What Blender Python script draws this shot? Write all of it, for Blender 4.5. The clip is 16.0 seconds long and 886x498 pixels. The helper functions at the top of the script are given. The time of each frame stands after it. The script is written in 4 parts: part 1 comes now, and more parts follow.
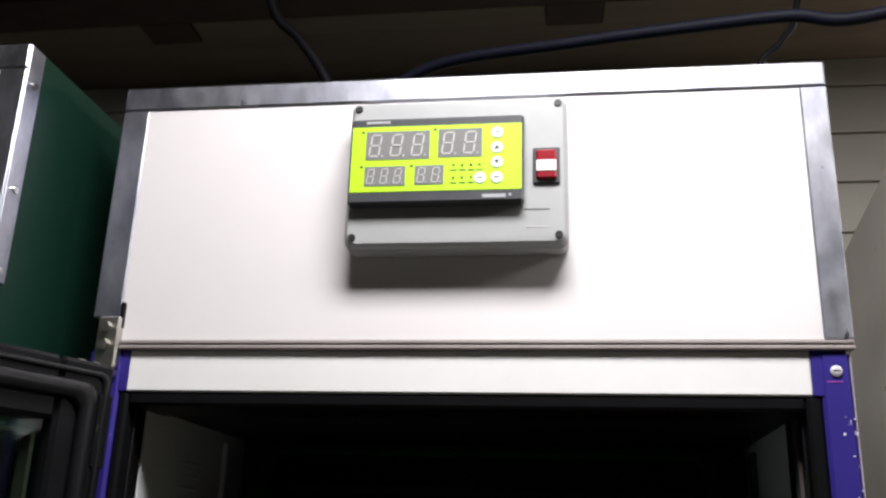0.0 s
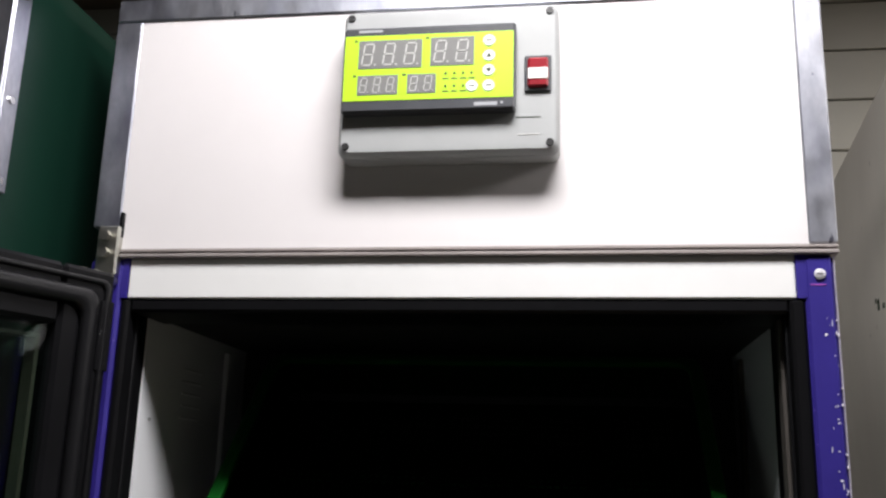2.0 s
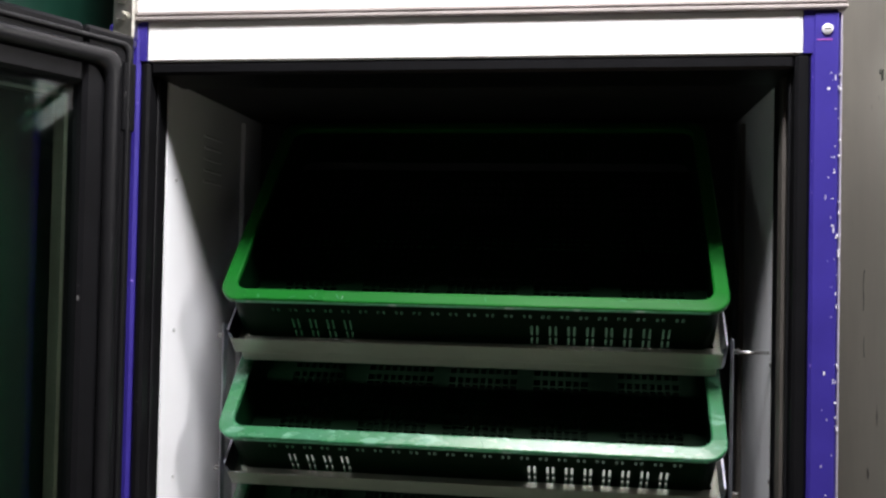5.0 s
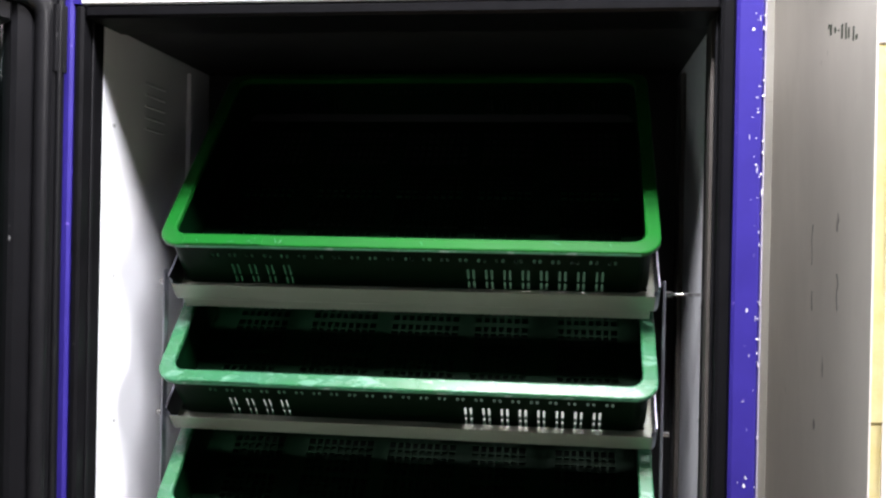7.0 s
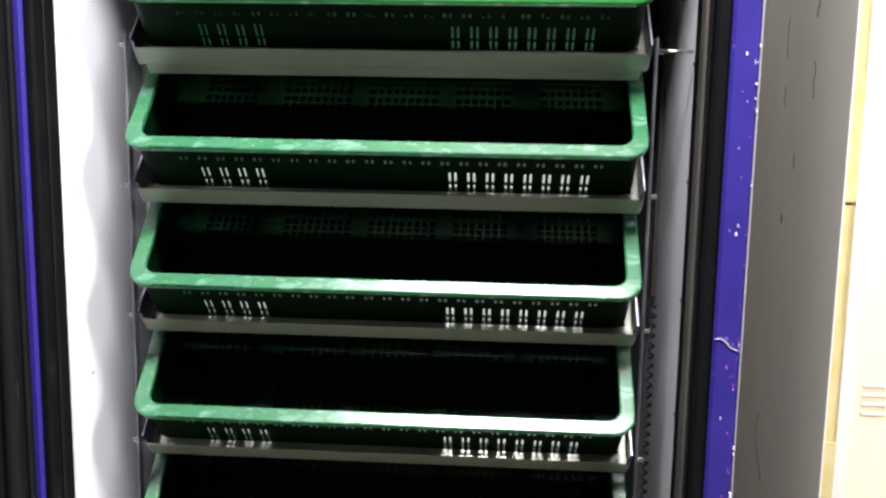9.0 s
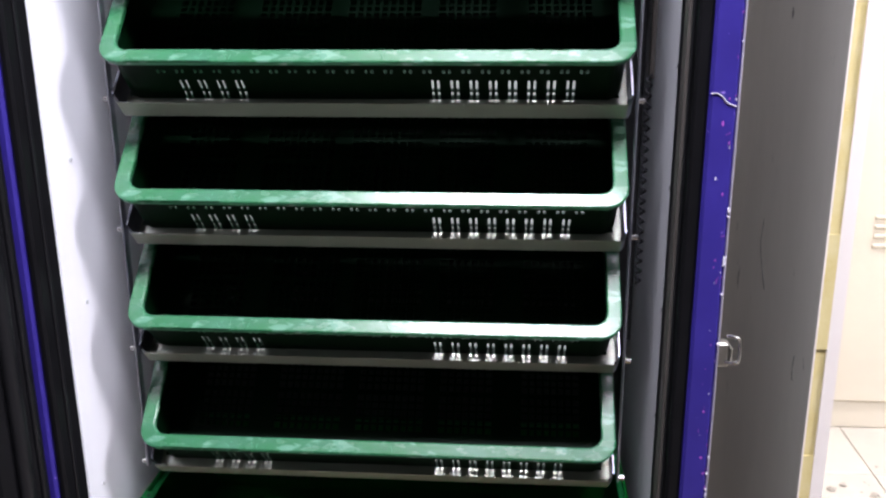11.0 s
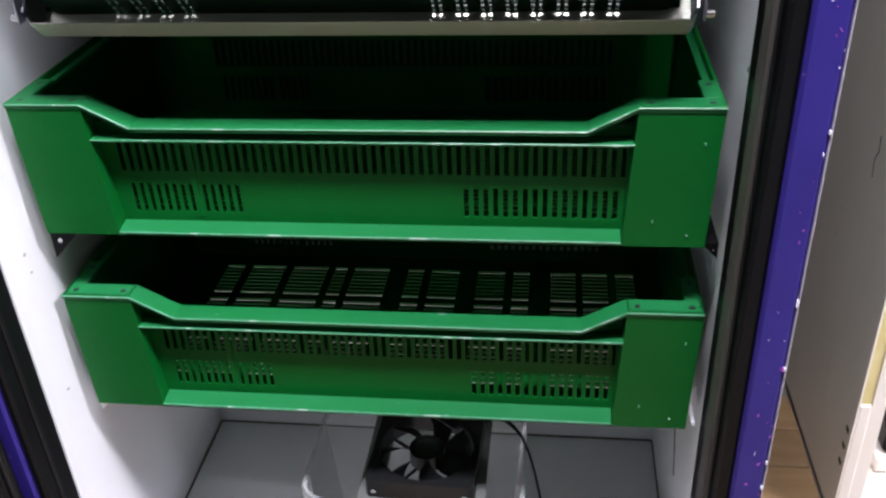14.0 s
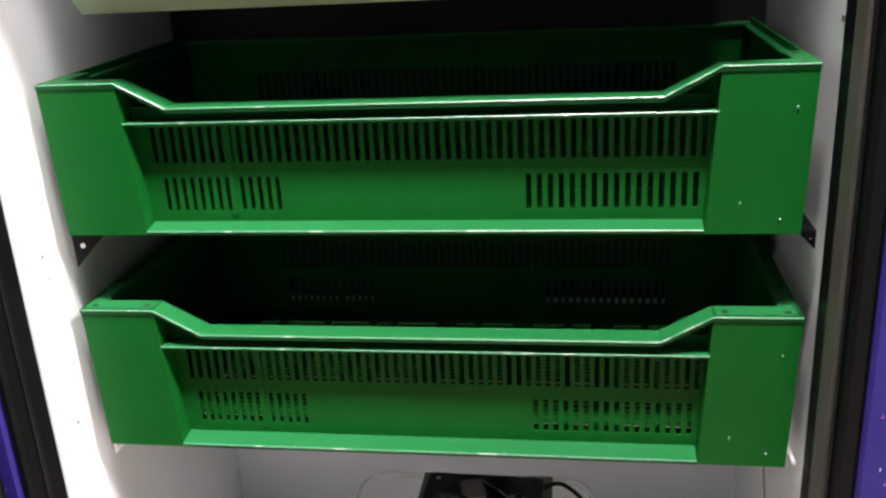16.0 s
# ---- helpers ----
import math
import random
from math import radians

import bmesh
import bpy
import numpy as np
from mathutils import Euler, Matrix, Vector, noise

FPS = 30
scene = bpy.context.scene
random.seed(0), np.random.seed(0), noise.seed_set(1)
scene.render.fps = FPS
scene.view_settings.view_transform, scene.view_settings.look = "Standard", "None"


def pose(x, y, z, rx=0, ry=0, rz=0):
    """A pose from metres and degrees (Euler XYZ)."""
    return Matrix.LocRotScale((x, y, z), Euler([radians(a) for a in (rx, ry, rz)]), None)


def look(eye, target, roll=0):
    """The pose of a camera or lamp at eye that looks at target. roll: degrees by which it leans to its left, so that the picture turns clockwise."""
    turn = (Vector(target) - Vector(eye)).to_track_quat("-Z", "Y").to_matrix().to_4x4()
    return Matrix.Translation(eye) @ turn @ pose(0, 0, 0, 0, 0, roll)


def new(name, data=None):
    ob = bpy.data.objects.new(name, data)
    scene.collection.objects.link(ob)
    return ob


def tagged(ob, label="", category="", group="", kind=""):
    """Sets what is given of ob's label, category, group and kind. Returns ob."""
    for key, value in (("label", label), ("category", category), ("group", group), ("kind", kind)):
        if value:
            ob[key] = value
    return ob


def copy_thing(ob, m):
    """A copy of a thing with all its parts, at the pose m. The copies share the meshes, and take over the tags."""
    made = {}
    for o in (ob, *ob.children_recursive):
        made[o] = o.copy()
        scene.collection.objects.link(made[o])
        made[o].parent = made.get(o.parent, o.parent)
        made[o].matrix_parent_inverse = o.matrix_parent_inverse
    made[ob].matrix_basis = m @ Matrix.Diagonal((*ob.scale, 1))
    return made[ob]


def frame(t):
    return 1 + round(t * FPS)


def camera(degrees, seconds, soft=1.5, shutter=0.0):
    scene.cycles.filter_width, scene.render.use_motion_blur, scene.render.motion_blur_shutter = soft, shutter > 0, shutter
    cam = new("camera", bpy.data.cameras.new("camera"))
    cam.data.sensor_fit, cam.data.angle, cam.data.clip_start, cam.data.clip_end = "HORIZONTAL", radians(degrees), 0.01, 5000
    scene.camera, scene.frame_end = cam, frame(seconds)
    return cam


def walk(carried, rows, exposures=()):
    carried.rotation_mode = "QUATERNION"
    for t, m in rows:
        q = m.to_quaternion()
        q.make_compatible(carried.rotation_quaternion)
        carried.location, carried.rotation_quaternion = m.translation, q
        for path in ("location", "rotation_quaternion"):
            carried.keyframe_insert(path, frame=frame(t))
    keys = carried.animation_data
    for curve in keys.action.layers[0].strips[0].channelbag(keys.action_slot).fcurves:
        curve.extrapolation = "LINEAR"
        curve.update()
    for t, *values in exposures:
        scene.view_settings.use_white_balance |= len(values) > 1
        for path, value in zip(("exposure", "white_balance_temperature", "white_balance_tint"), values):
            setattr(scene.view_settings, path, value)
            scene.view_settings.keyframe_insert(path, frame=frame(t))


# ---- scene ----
cam = camera(51.5, 16.0, soft=2.4)
PATH = [
    (0, (0.122, -0.879, 1.752), (-0.156, 1.001, 2.374), 1.8),
    (0.5, (0.127, -0.878, 1.746), (-0.157, 1.001, 2.369), 1.9),
    (1, (0.126, -0.883, 1.742), (-0.152, 1.008, 2.333), 1.8),
    (1.5, (0.126, -0.887, 1.735), (-0.146, 1.02, 2.272), 1.7),
    (2, (0.134, -0.886, 1.727), (-0.152, 1.035, 2.202), 1.6),
    (2.5, (0.128, -0.893, 1.73), (-0.194, 1.039, 2.132), 1.2),
    (3, (0.124, -0.9, 1.735), (-0.315, 1.016, 2.105), 1.5),
    (3.5, (0.123, -0.904, 1.738), (-0.412, 0.993, 2.081), 1.3),
    (4, (0.112, -0.906, 1.716), (-0.347, 1.02, 2.002), 0.7),
    (4.5, (0.117, -0.92, 1.701), (-0.239, 1.041, 1.862), 1.0),
    (5, (0.125, -0.919, 1.681), (-0.159, 1.06, 1.725), 1.2),
    (5.2, (0.131, -0.914, 1.679), (-0.139, 1.068, 1.684), 1.2),
    (7.3, (0.184, -0.92, 1.64), (-0.064, 1.065, 1.63), 1.1),
    (7.4, (0.181, -0.918, 1.638), (-0.058, 1.067, 1.609), 1.1),
    (7.5, (0.174, -0.918, 1.634), (-0.048, 1.069, 1.592), 1.2),
    (8, (0.13, -0.914, 1.599), (0.002, 1.079, 1.484), 1.4),
    (8.5, (0.135, -0.903, 1.553), (0.005, 1.085, 1.373), 1.2),
    (9, (0.137, -0.893, 1.531), (0.011, 1.081, 1.235), 1.0),
    (9.2, (0.136, -0.891, 1.515), (0.015, 1.079, 1.188), 0.9),
    (11.3, (0.175, -0.867, 1.413), (0.007, 1.028, 0.796), -0.8),
    (11.5, (0.177, -0.858, 1.409), (0.005, 1.024, 0.754), -1.1),
    (12, (0.161, -0.825, 1.361), (0.001, 1.035, 0.642), -1.4),
    (12.5, (0.127, -0.758, 1.306), (-0.002, 1.057, 0.477), -1.6),
    (13, (0.104, -0.705, 1.239), (0.003, 1.069, 0.32), -1.6),
    (13.5, (0.145, -0.66, 1.157), (-0.018, 1.077, 0.179), -2.1),
    (14, (0.179, -0.621, 1.071), (-0.052, 1.074, 0.035), -2.7),
    (14.5, (0.166, -0.631, 0.958), (-0.097, 1.123, 0.033), -2.7),
    (15, (0.152, -0.624, 0.904), (-0.127, 1.181, 0.09), -2.8),
    (15.5, (0.152, -0.615, 0.887), (-0.155, 1.228, 0.175), -3.2),
    (16, (0.148, -0.615, 0.887), (-0.158, 1.24, 0.204), -3.2),
]
EXPOSURES = [(0.0, -0.1, 6480, 10), (2.5, -0.05, 6480, 10), (3.5, -0.15, 6450, 10), (4.3, -0.2, 6450, 10), (4.6, 0.05, 6450, 10), (5.0, 0.85, 6450, 10), (7.5, 1.6, 6250, 13), (9.0, 1.65, 6400, 12),
             (11.5, 1.45, 5900, 20), (12.5, 1.43, 5900, 20), (13.5, 1.68, 5950, 20), (14.5, 1.95, 6150, 14), (16.0, 2.25, 6750, 14)]
walk(cam, [(t, look(eye, target, roll)) for t, eye, target, roll in PATH], EXPOSURES)

# ---- light ----
world = bpy.data.worlds.new("world")
scene.world = world
world.use_nodes = True
wbg = world.node_tree.nodes["Background"]
wbg.inputs["Color"].default_value = (0.75, 0.82, 1.0, 1)
wbg.inputs["Strength"].default_value = 0.005


def tube_light(name, at, size_x, size_y, watts, colour):
    d = bpy.data.lights.new(name, "AREA")
    d.shape, d.size, d.size_y, d.energy, d.color = "RECTANGLE", size_x, size_y, watts, colour
    ob = new(name, d)
    ob.matrix_world = pose(*at)
    return ob


LAMP = (0.17, -0.58, 2.765)
tube_light("lamp_light", (LAMP[0], LAMP[1], LAMP[2] - 0.008), 0.60, 0.30, 27.0, (1.0, 0.97, 0.98))
# Added fill light, out of view, to brighten the left liner and right side.
SIDE_FILL = (2.15, -0.45, 2.765)
tube_light("side_fill_light", (SIDE_FILL[0], SIDE_FILL[1], SIDE_FILL[2] - 0.008), 1.12, 0.42, 42.0, (1.0, 0.95, 0.93))
FAR_LAMP = (1.70, 1.20, 2.765)
tube_light("far_lamp_light", (FAR_LAMP[0], FAR_LAMP[1], FAR_LAMP[2] - 0.008), 1.12, 0.27, 20.0, (1.0, 0.94, 0.85))


# ---- materials ----
def mat(name, base, rough=0.5, metal=0.0, second=None, scale=30.0, bump=0.0, bump_scale=200.0, rough_var=0.1,
        amount=0.5, spots=None, spot_scale=60.0, spot_cut=0.7, stretch=(1, 1, 1), vary=0.0, spec=0.5, detail=6.0):
    """A painted, plastic, wooden or metal surface: two-scale colour noise, optional scuffs, varied gloss and fine relief."""
    m = bpy.data.materials.new(name)
    m.use_nodes = True
    nt = m.node_tree
    bsdf = nt.nodes["Principled BSDF"]
    bsdf.inputs["Metallic"].default_value = metal
    bsdf.inputs["Specular IOR Level"].default_value = spec
    tc = nt.nodes.new("ShaderNodeTexCoord")
    mp = nt.nodes.new("ShaderNodeMapping")
    mp.inputs["Scale"].default_value = stretch
    nt.links.new(tc.outputs["Object"], mp.inputs["Vector"])

    def noise_tex(sc, det=detail):
        n = nt.nodes.new("ShaderNodeTexNoise")
        n.inputs["Scale"].default_value, n.inputs["Detail"].default_value = sc, det
        nt.links.new(mp.outputs["Vector"], n.inputs["Vector"])
        return n.outputs["Fac"]

    def ramp(src, lo, hi):
        r = nt.nodes.new("ShaderNodeMapRange")
        r.inputs["From Min"].default_value, r.inputs["From Max"].default_value = lo, hi
        nt.links.new(src, r.inputs["Value"])
        return r.outputs["Result"]

    def mix(fac, a, b):
        x = nt.nodes.new("ShaderNodeMix")
        x.data_type = "RGBA"
        for key, v in (("Factor", fac), ("A", a), ("B", b)):
            sock = [s for s in x.inputs if s.name == key and (s.type == "VALUE" if key == "Factor" else s.type == "RGBA")][0]
            if isinstance(v, (tuple, list)):
                sock.default_value = (*v, 1)
            elif isinstance(v, (int, float)):
                sock.default_value = v
            else:
                nt.links.new(v, sock)
        return [s for s in x.outputs if s.type == "RGBA"][0]

    second = second or tuple(c * 0.75 for c in base)
    big = ramp(noise_tex(scale), 0.5 - 0.5 * amount, 0.5 + 0.5 * amount)
    col = mix(big, base, second)
    fine = ramp(noise_tex(scale * 9, 3), 0.35, 0.85)
    col = mix(math_node(nt, "MULTIPLY", fine, 0.35), col, second)
    if spots:
        s = ramp(noise_tex(spot_scale, 4), spot_cut, spot_cut + 0.04)
        col = mix(s, col, spots)
    if vary:
        info = nt.nodes.new("ShaderNodeObjectInfo")
        hsv = nt.nodes.new("ShaderNodeHueSaturation")
        nt.links.new(math_node(nt, "MULTIPLY_ADD", info.outputs["Random"], vary, 1 - vary / 2), hsv.inputs["Value"])
        nt.links.new(col, hsv.inputs["Color"])
        col = hsv.outputs["Color"]
    nt.links.new(col, bsdf.inputs["Base Color"])
    nt.links.new(math_node(nt, "MULTIPLY_ADD", noise_tex(scale * 2.3), rough_var, rough - rough_var / 2), bsdf.inputs["Roughness"])
    if bump:
        b = nt.nodes.new("ShaderNodeBump")
        b.inputs["Strength"].default_value, b.inputs["Distance"].default_value = bump, 0.001
        nt.links.new(noise_tex(bump_scale), b.inputs["Height"])
        nt.links.new(b.outputs["Normal"], bsdf.inputs["Normal"])
    return m


def math_node(nt, op, a, b, c=None):
    n = nt.nodes.new("ShaderNodeMath")
    n.operation = op
    for k, v in enumerate((a, b, c)):
        if v is None:
            continue
        if isinstance(v, (int, float)):
            n.inputs[k].default_value = v
        else:
            nt.links.new(v, n.inputs[k])
    return n.outputs[0]


def glass_mat(name, colour, rough, alpha_mix, ior=1.5):
    """Thin clear sheet: a glossy coat by Fresnel over a mostly see-through body."""
    m = bpy.data.materials.new(name)
    m.use_nodes = True
    nt = m.node_tree
    nt.nodes.remove(nt.nodes["Principled BSDF"])
    out = nt.nodes["Material Output"]
    tr, gl, df = (nt.nodes.new("ShaderNodeBsdf" + k) for k in ("Transparent", "Glossy", "Diffuse"))
    tr.inputs["Color"].default_value = (*colour, 1)
    df.inputs["Color"].default_value = (0.85, 0.88, 0.88, 1)
    gl.inputs["Roughness"].default_value = rough
    body, coat, fr = nt.nodes.new("ShaderNodeMixShader"), nt.nodes.new("ShaderNodeMixShader"), nt.nodes.new("ShaderNodeFresnel")
    fr.inputs["IOR"].default_value = ior
    body.inputs[0].default_value = alpha_mix
    nt.links.new(tr.outputs[0], body.inputs[1])
    nt.links.new(df.outputs[0], body.inputs[2])
    nt.links.new(fr.outputs[0], coat.inputs[0])
    nt.links.new(body.outputs[0], coat.inputs[1])
    nt.links.new(gl.outputs[0], coat.inputs[2])
    nt.links.new(coat.outputs[0], out.inputs["Surface"])
    return m


M = {}
M["white_panel"] = mat("white_panel", (0.80, 0.77, 0.77), 0.42, second=(0.74, 0.71, 0.71), scale=4, bump=0.05, bump_scale=60, amount=0.8)
M["header_white"] = mat("header_white", (0.82, 0.82, 0.81), 0.5, second=(0.74, 0.74, 0.73), scale=6)
M["liner"] = mat("liner", (0.82, 0.83, 0.86), 0.5, second=(0.74, 0.75, 0.78), scale=5, bump=0.12, bump_scale=14, spots=(0.12, 0.11, 0.1), spot_scale=70, spot_cut=0.80)
M["aluminium"] = mat("aluminium", (0.64, 0.65, 0.70), 0.42, 1.0, second=(0.25, 0.26, 0.32), scale=22, bump=0.12, bump_scale=90, rough_var=0.3, amount=0.5, stretch=(1, 1, 0.5), spots=(0.12, 0.12, 0.15), spot_scale=60, spot_cut=0.70)
M["dull_aluminium"] = mat("dull_aluminium", (0.56, 0.58, 0.50), 0.42, 0.55, second=(0.42, 0.44, 0.37), scale=10, bump=0.08, rough_var=0.2, stretch=(0.4, 1, 1))
# Pale tone standing for the lit tray floor behind the slots.
M["lit_floor_grey"] = mat("lit_floor_grey", (0.13, 0.15, 0.125), 0.6, 0.2, second=(0.08, 0.095, 0.08), scale=14)
M["zinc"] = mat("zinc", (0.60, 0.59, 0.54), 0.35, 1.0, second=(0.38, 0.37, 0.33), scale=80, rough_var=0.2)
M["blue_paint"] = mat("blue_paint", (0.032, 0.022, 0.215), 0.45, spec=0.3, second=(0.023, 0.015, 0.165), scale=20, bump=0.12, bump_scale=120,
                      spots=(0.22, 0.14, 0.52), spot_scale=90, spot_cut=0.70)
M["chip_white"] = mat("chip_white", (0.74, 0.72, 0.80), 0.6, scale=90)
M["chip_grey"] = mat("chip_grey", (0.40, 0.37, 0.46), 0.6, scale=90)
M["chip_magenta"] = mat("chip_magenta", (0.36, 0.05, 0.34), 0.5, second=(0.30, 0.08, 0.42), scale=120)
M["black_plastic"] = mat("black_plastic", (0.0045, 0.0045, 0.005), 0.34, spec=0.10, second=(0.007, 0.007, 0.008), scale=18, spots=(0.08, 0.08, 0.08), spot_scale=110, spot_cut=0.74)
M["rubber"] = mat("rubber", (0.006, 0.006, 0.007), 0.36, spec=0.28, second=(0.008, 0.008, 0.009), scale=25, bump=0.1)
M["grey_seal"] = mat("grey_seal", (0.095, 0.085, 0.077), 0.5, second=(0.07, 0.062, 0.055), scale=15, bump=0.1)
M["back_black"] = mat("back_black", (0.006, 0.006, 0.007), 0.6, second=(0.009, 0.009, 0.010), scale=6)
M["green"] = mat("green", (0.002, 0.115, 0.016), 0.40, spec=0.16, second=(0.002, 0.092, 0.013), scale=9, bump=0.06, bump_scale=150, spots=(0.13, 0.30, 0.18), spot_scale=75, spot_cut=0.80)
M["green_rim"] = mat("green_rim", (0.010, 0.122, 0.030), 0.26, spec=0.75, second=(0.042, 0.155, 0.085), scale=20, bump=0.15, spots=(0.085, 0.225, 0.140), spot_scale=34, spot_cut=0.575, stretch=(0.7, 1.5, 1.5), amount=0.4, rough_var=0.2)
# Rim copy for the top tray: weaker lamp glare put into a purer green.
M["low_glare_rim"] = mat("low_glare_rim", (0.004, 0.108, 0.009), 0.30, spec=0.35, second=(0.006, 0.082, 0.012), scale=12, bump=0.12, spots=(0.10, 0.26, 0.14), spot_scale=40, spot_cut=0.70, stretch=(0.6, 1.6, 1.6))
M["crate_rim"] = mat("crate_rim", (0.005, 0.130, 0.026), 0.42, spec=0.25, second=(0.014, 0.155, 0.050), scale=18, bump=0.15, spots=(0.15, 0.33, 0.23), spot_scale=40, spot_cut=0.71, stretch=(0.6, 1.6, 1.6), amount=0.7)
M["worn_edge"] = mat("worn_edge", (0.10, 0.34, 0.20), 0.35, second=(0.05, 0.22, 0.10), scale=40, spots=(0.30, 0.46, 0.38), spot_scale=30, spot_cut=0.58)
# Same green plastic as the rims; the basket's shade is put into its colour.
M["shaded_tray_green"] = mat("shaded_tray_green", (0.0010, 0.013, 0.0038), 0.45, spec=0.08, second=(0.0008, 0.010, 0.003), scale=9, bump=0.06, bump_scale=150)
M["rail_metal"] = mat("rail_metal", (0.36, 0.32, 0.31), 0.6, 0.3, second=(0.26, 0.23, 0.22), scale=12)
M["cabinet_green"] = mat("cabinet_green", (0.002, 0.024, 0.014), 0.5, spec=0.3, second=(0.0015, 0.018, 0.011), scale=5, bump=0.08)
M["box_grey"] = mat("box_grey", (0.39, 0.40, 0.40), 0.5, second=(0.36, 0.37, 0.37), scale=30, bump=0.05, bump_scale=300)
M["bezel"] = mat("bezel", (0.055, 0.058, 0.066), 0.4, second=(0.042, 0.045, 0.052), scale=40)
M["lime"] = mat("lime", (0.47, 0.80, 0.010), 0.45, second=(0.44, 0.77, 0.010), scale=20)
M["lcd"] = mat("lcd", (0.22, 0.22, 0.215), 0.3, second=(0.20, 0.20, 0.195), scale=30)
M["segment"] = mat("segment", (0.56, 0.56, 0.54), 0.5, second=(0.53, 0.53, 0.51), scale=60)
M["white_key"] = mat("white_key", (0.80, 0.82, 0.78), 0.45, second=(0.76, 0.78, 0.74), scale=60)
M["ink"] = mat("ink", (0.03, 0.05, 0.02), 0.6, scale=60)
M["pale_ink"] = mat("pale_ink", (0.42, 0.43, 0.45), 0.6, scale=60)
M["switch_red"] = mat("switch_red", (0.30, 0.010, 0.020), 0.25, second=(0.22, 0.008, 0.016), scale=60)
M["screw_dark"] = mat("screw_dark", (0.02, 0.02, 0.02), 0.4, scale=60)
M["steel"] = mat("steel", (0.62, 0.61, 0.60), 0.25, 1.0, second=(0.45, 0.44, 0.43), scale=60)
M["siding"] = mat("siding", (0.62, 0.60, 0.53), 0.55, second=(0.54, 0.52, 0.46), scale=5, stretch=(0.3, 1, 2), vary=0.08)
M["cream"] = mat("cream", (0.70, 0.65, 0.53), 0.5, second=(0.64, 0.59, 0.48), scale=3)
M["cream_dark"] = mat("cream_dark", (0.20, 0.18, 0.155), 0.6, scale=8)
M["skin"] = mat("skin", (0.80, 0.755, 0.69), 0.5, second=(0.64, 0.60, 0.545), scale=4, stretch=(1, 1, 0.4), spots=(0.16, 0.14, 0.12), spot_scale=30, spot_cut=0.70, bump=0.16, bump_scale=24)
M["skin_white"] = mat("skin_white", (0.74, 0.70, 0.66), 0.5, second=(0.68, 0.63, 0.58), scale=6)
M["foam"] = mat("foam", (0.48, 0.38, 0.12), 0.85, second=(0.60, 0.54, 0.30), scale=26, bump=0.6, bump_scale=80, amount=0.8)
M["wood_floor"] = mat("wood_floor", (0.30, 0.19, 0.09), 0.6, second=(0.20, 0.12, 0.055), scale=9, stretch=(1, 5, 1), vary=0.3, bump=0.2)
M["tile_floor"] = mat("tile_floor", (0.60, 0.57, 0.50), 0.35, second=(0.50, 0.47, 0.41), scale=4, vary=0.1)
M["ceiling_wood"] = mat("ceiling_wood", (0.27, 0.215, 0.160), 0.7, second=(0.17, 0.130, 0.098), scale=5, stretch=(0.3, 2, 1), bump=0.2)
M["pale_wood"] = mat("pale_wood", (0.26, 0.21, 0.155), 0.7, second=(0.19, 0.15, 0.11), scale=8, stretch=(0.3, 2, 2), bump=0.2)
M["dark_wood"] = mat("dark_wood", (0.075, 0.045, 0.034), 0.7, second=(0.045, 0.028, 0.022), scale=9)
M["cable_blue"] = mat("cable_blue", (0.006, 0.007, 0.016), 0.6, spec=0.15, scale=20)
M["cable_dark"] = mat("cable_dark", (0.006, 0.006, 0.008), 0.6, spec=0.15, scale=20)
M["rubble"] = mat("rubble", (0.58, 0.54, 0.47), 0.9, second=(0.36, 0.33, 0.28), scale=25, vary=0.4, bump=0.4)
# Near-black so that the walls out of view return little light and reflection.
M["dark_room_wall"] = mat("dark_room_wall", (0.026, 0.027, 0.026), 0.7, second=(0.018, 0.020, 0.019), scale=2)
M["sticker"] = mat("sticker", (0.42, 0.42, 0.36), 0.6, scale=20)
M["strip_grey"] = mat("strip_grey", (0.24, 0.25, 0.24), 0.4, 0.4, second=(0.19, 0.20, 0.19), scale=20)
M["rim_tape"] = mat("rim_tape", (0.045, 0.215, 0.10), 0.24, second=(0.11, 0.30, 0.19), scale=22, bump=0.2, spots=(0.22, 0.40, 0.31), spot_scale=45, spot_cut=0.62)
M["screw_white"] = mat("screw_white", (0.72, 0.71, 0.74), 0.4, second=(0.45, 0.44, 0.46), scale=300)
M["spacer_dark"] = mat("spacer_dark", (0.055, 0.042, 0.031), 0.45, second=(0.035, 0.027, 0.02), scale=20)
M["fan_black"] = mat("fan_black", (0.007, 0.007, 0.008), 0.42, spec=0.25, second=(0.010, 0.010, 0.011), scale=40)
M["grime"] = mat("grime", (0.05, 0.048, 0.042), 0.8, second=(0.12, 0.115, 0.10), scale=40)
M["card"] = mat("card", (0.30, 0.21, 0.11), 0.8, scale=30)
M["door_glass"] = glass_mat("door_glass", (0.60, 0.74, 0.68), 0.02, 0.0)
M["clear_plastic"] = glass_mat("clear_plastic", (0.995, 0.998, 1.0), 0.25, 0.17, 1.10)
M["frosted"] = glass_mat("frosted", (0.97, 0.98, 0.985), 0.3, 0.24, 1.12)
M["lamp_white"] = mat("lamp_white", (0.75, 0.75, 0.73), 0.5, scale=10)
lamp_glow = bpy.data.materials.new("lamp_glow")
lamp_glow.use_nodes = True
lamp_glow.node_tree.nodes["Principled BSDF"].inputs["Emission Color"].default_value = (1.0, 0.97, 0.94, 1)
lamp_glow.node_tree.nodes["Principled BSDF"].inputs["Emission Strength"].default_value = 4.0
M["lamp_glow"] = lamp_glow


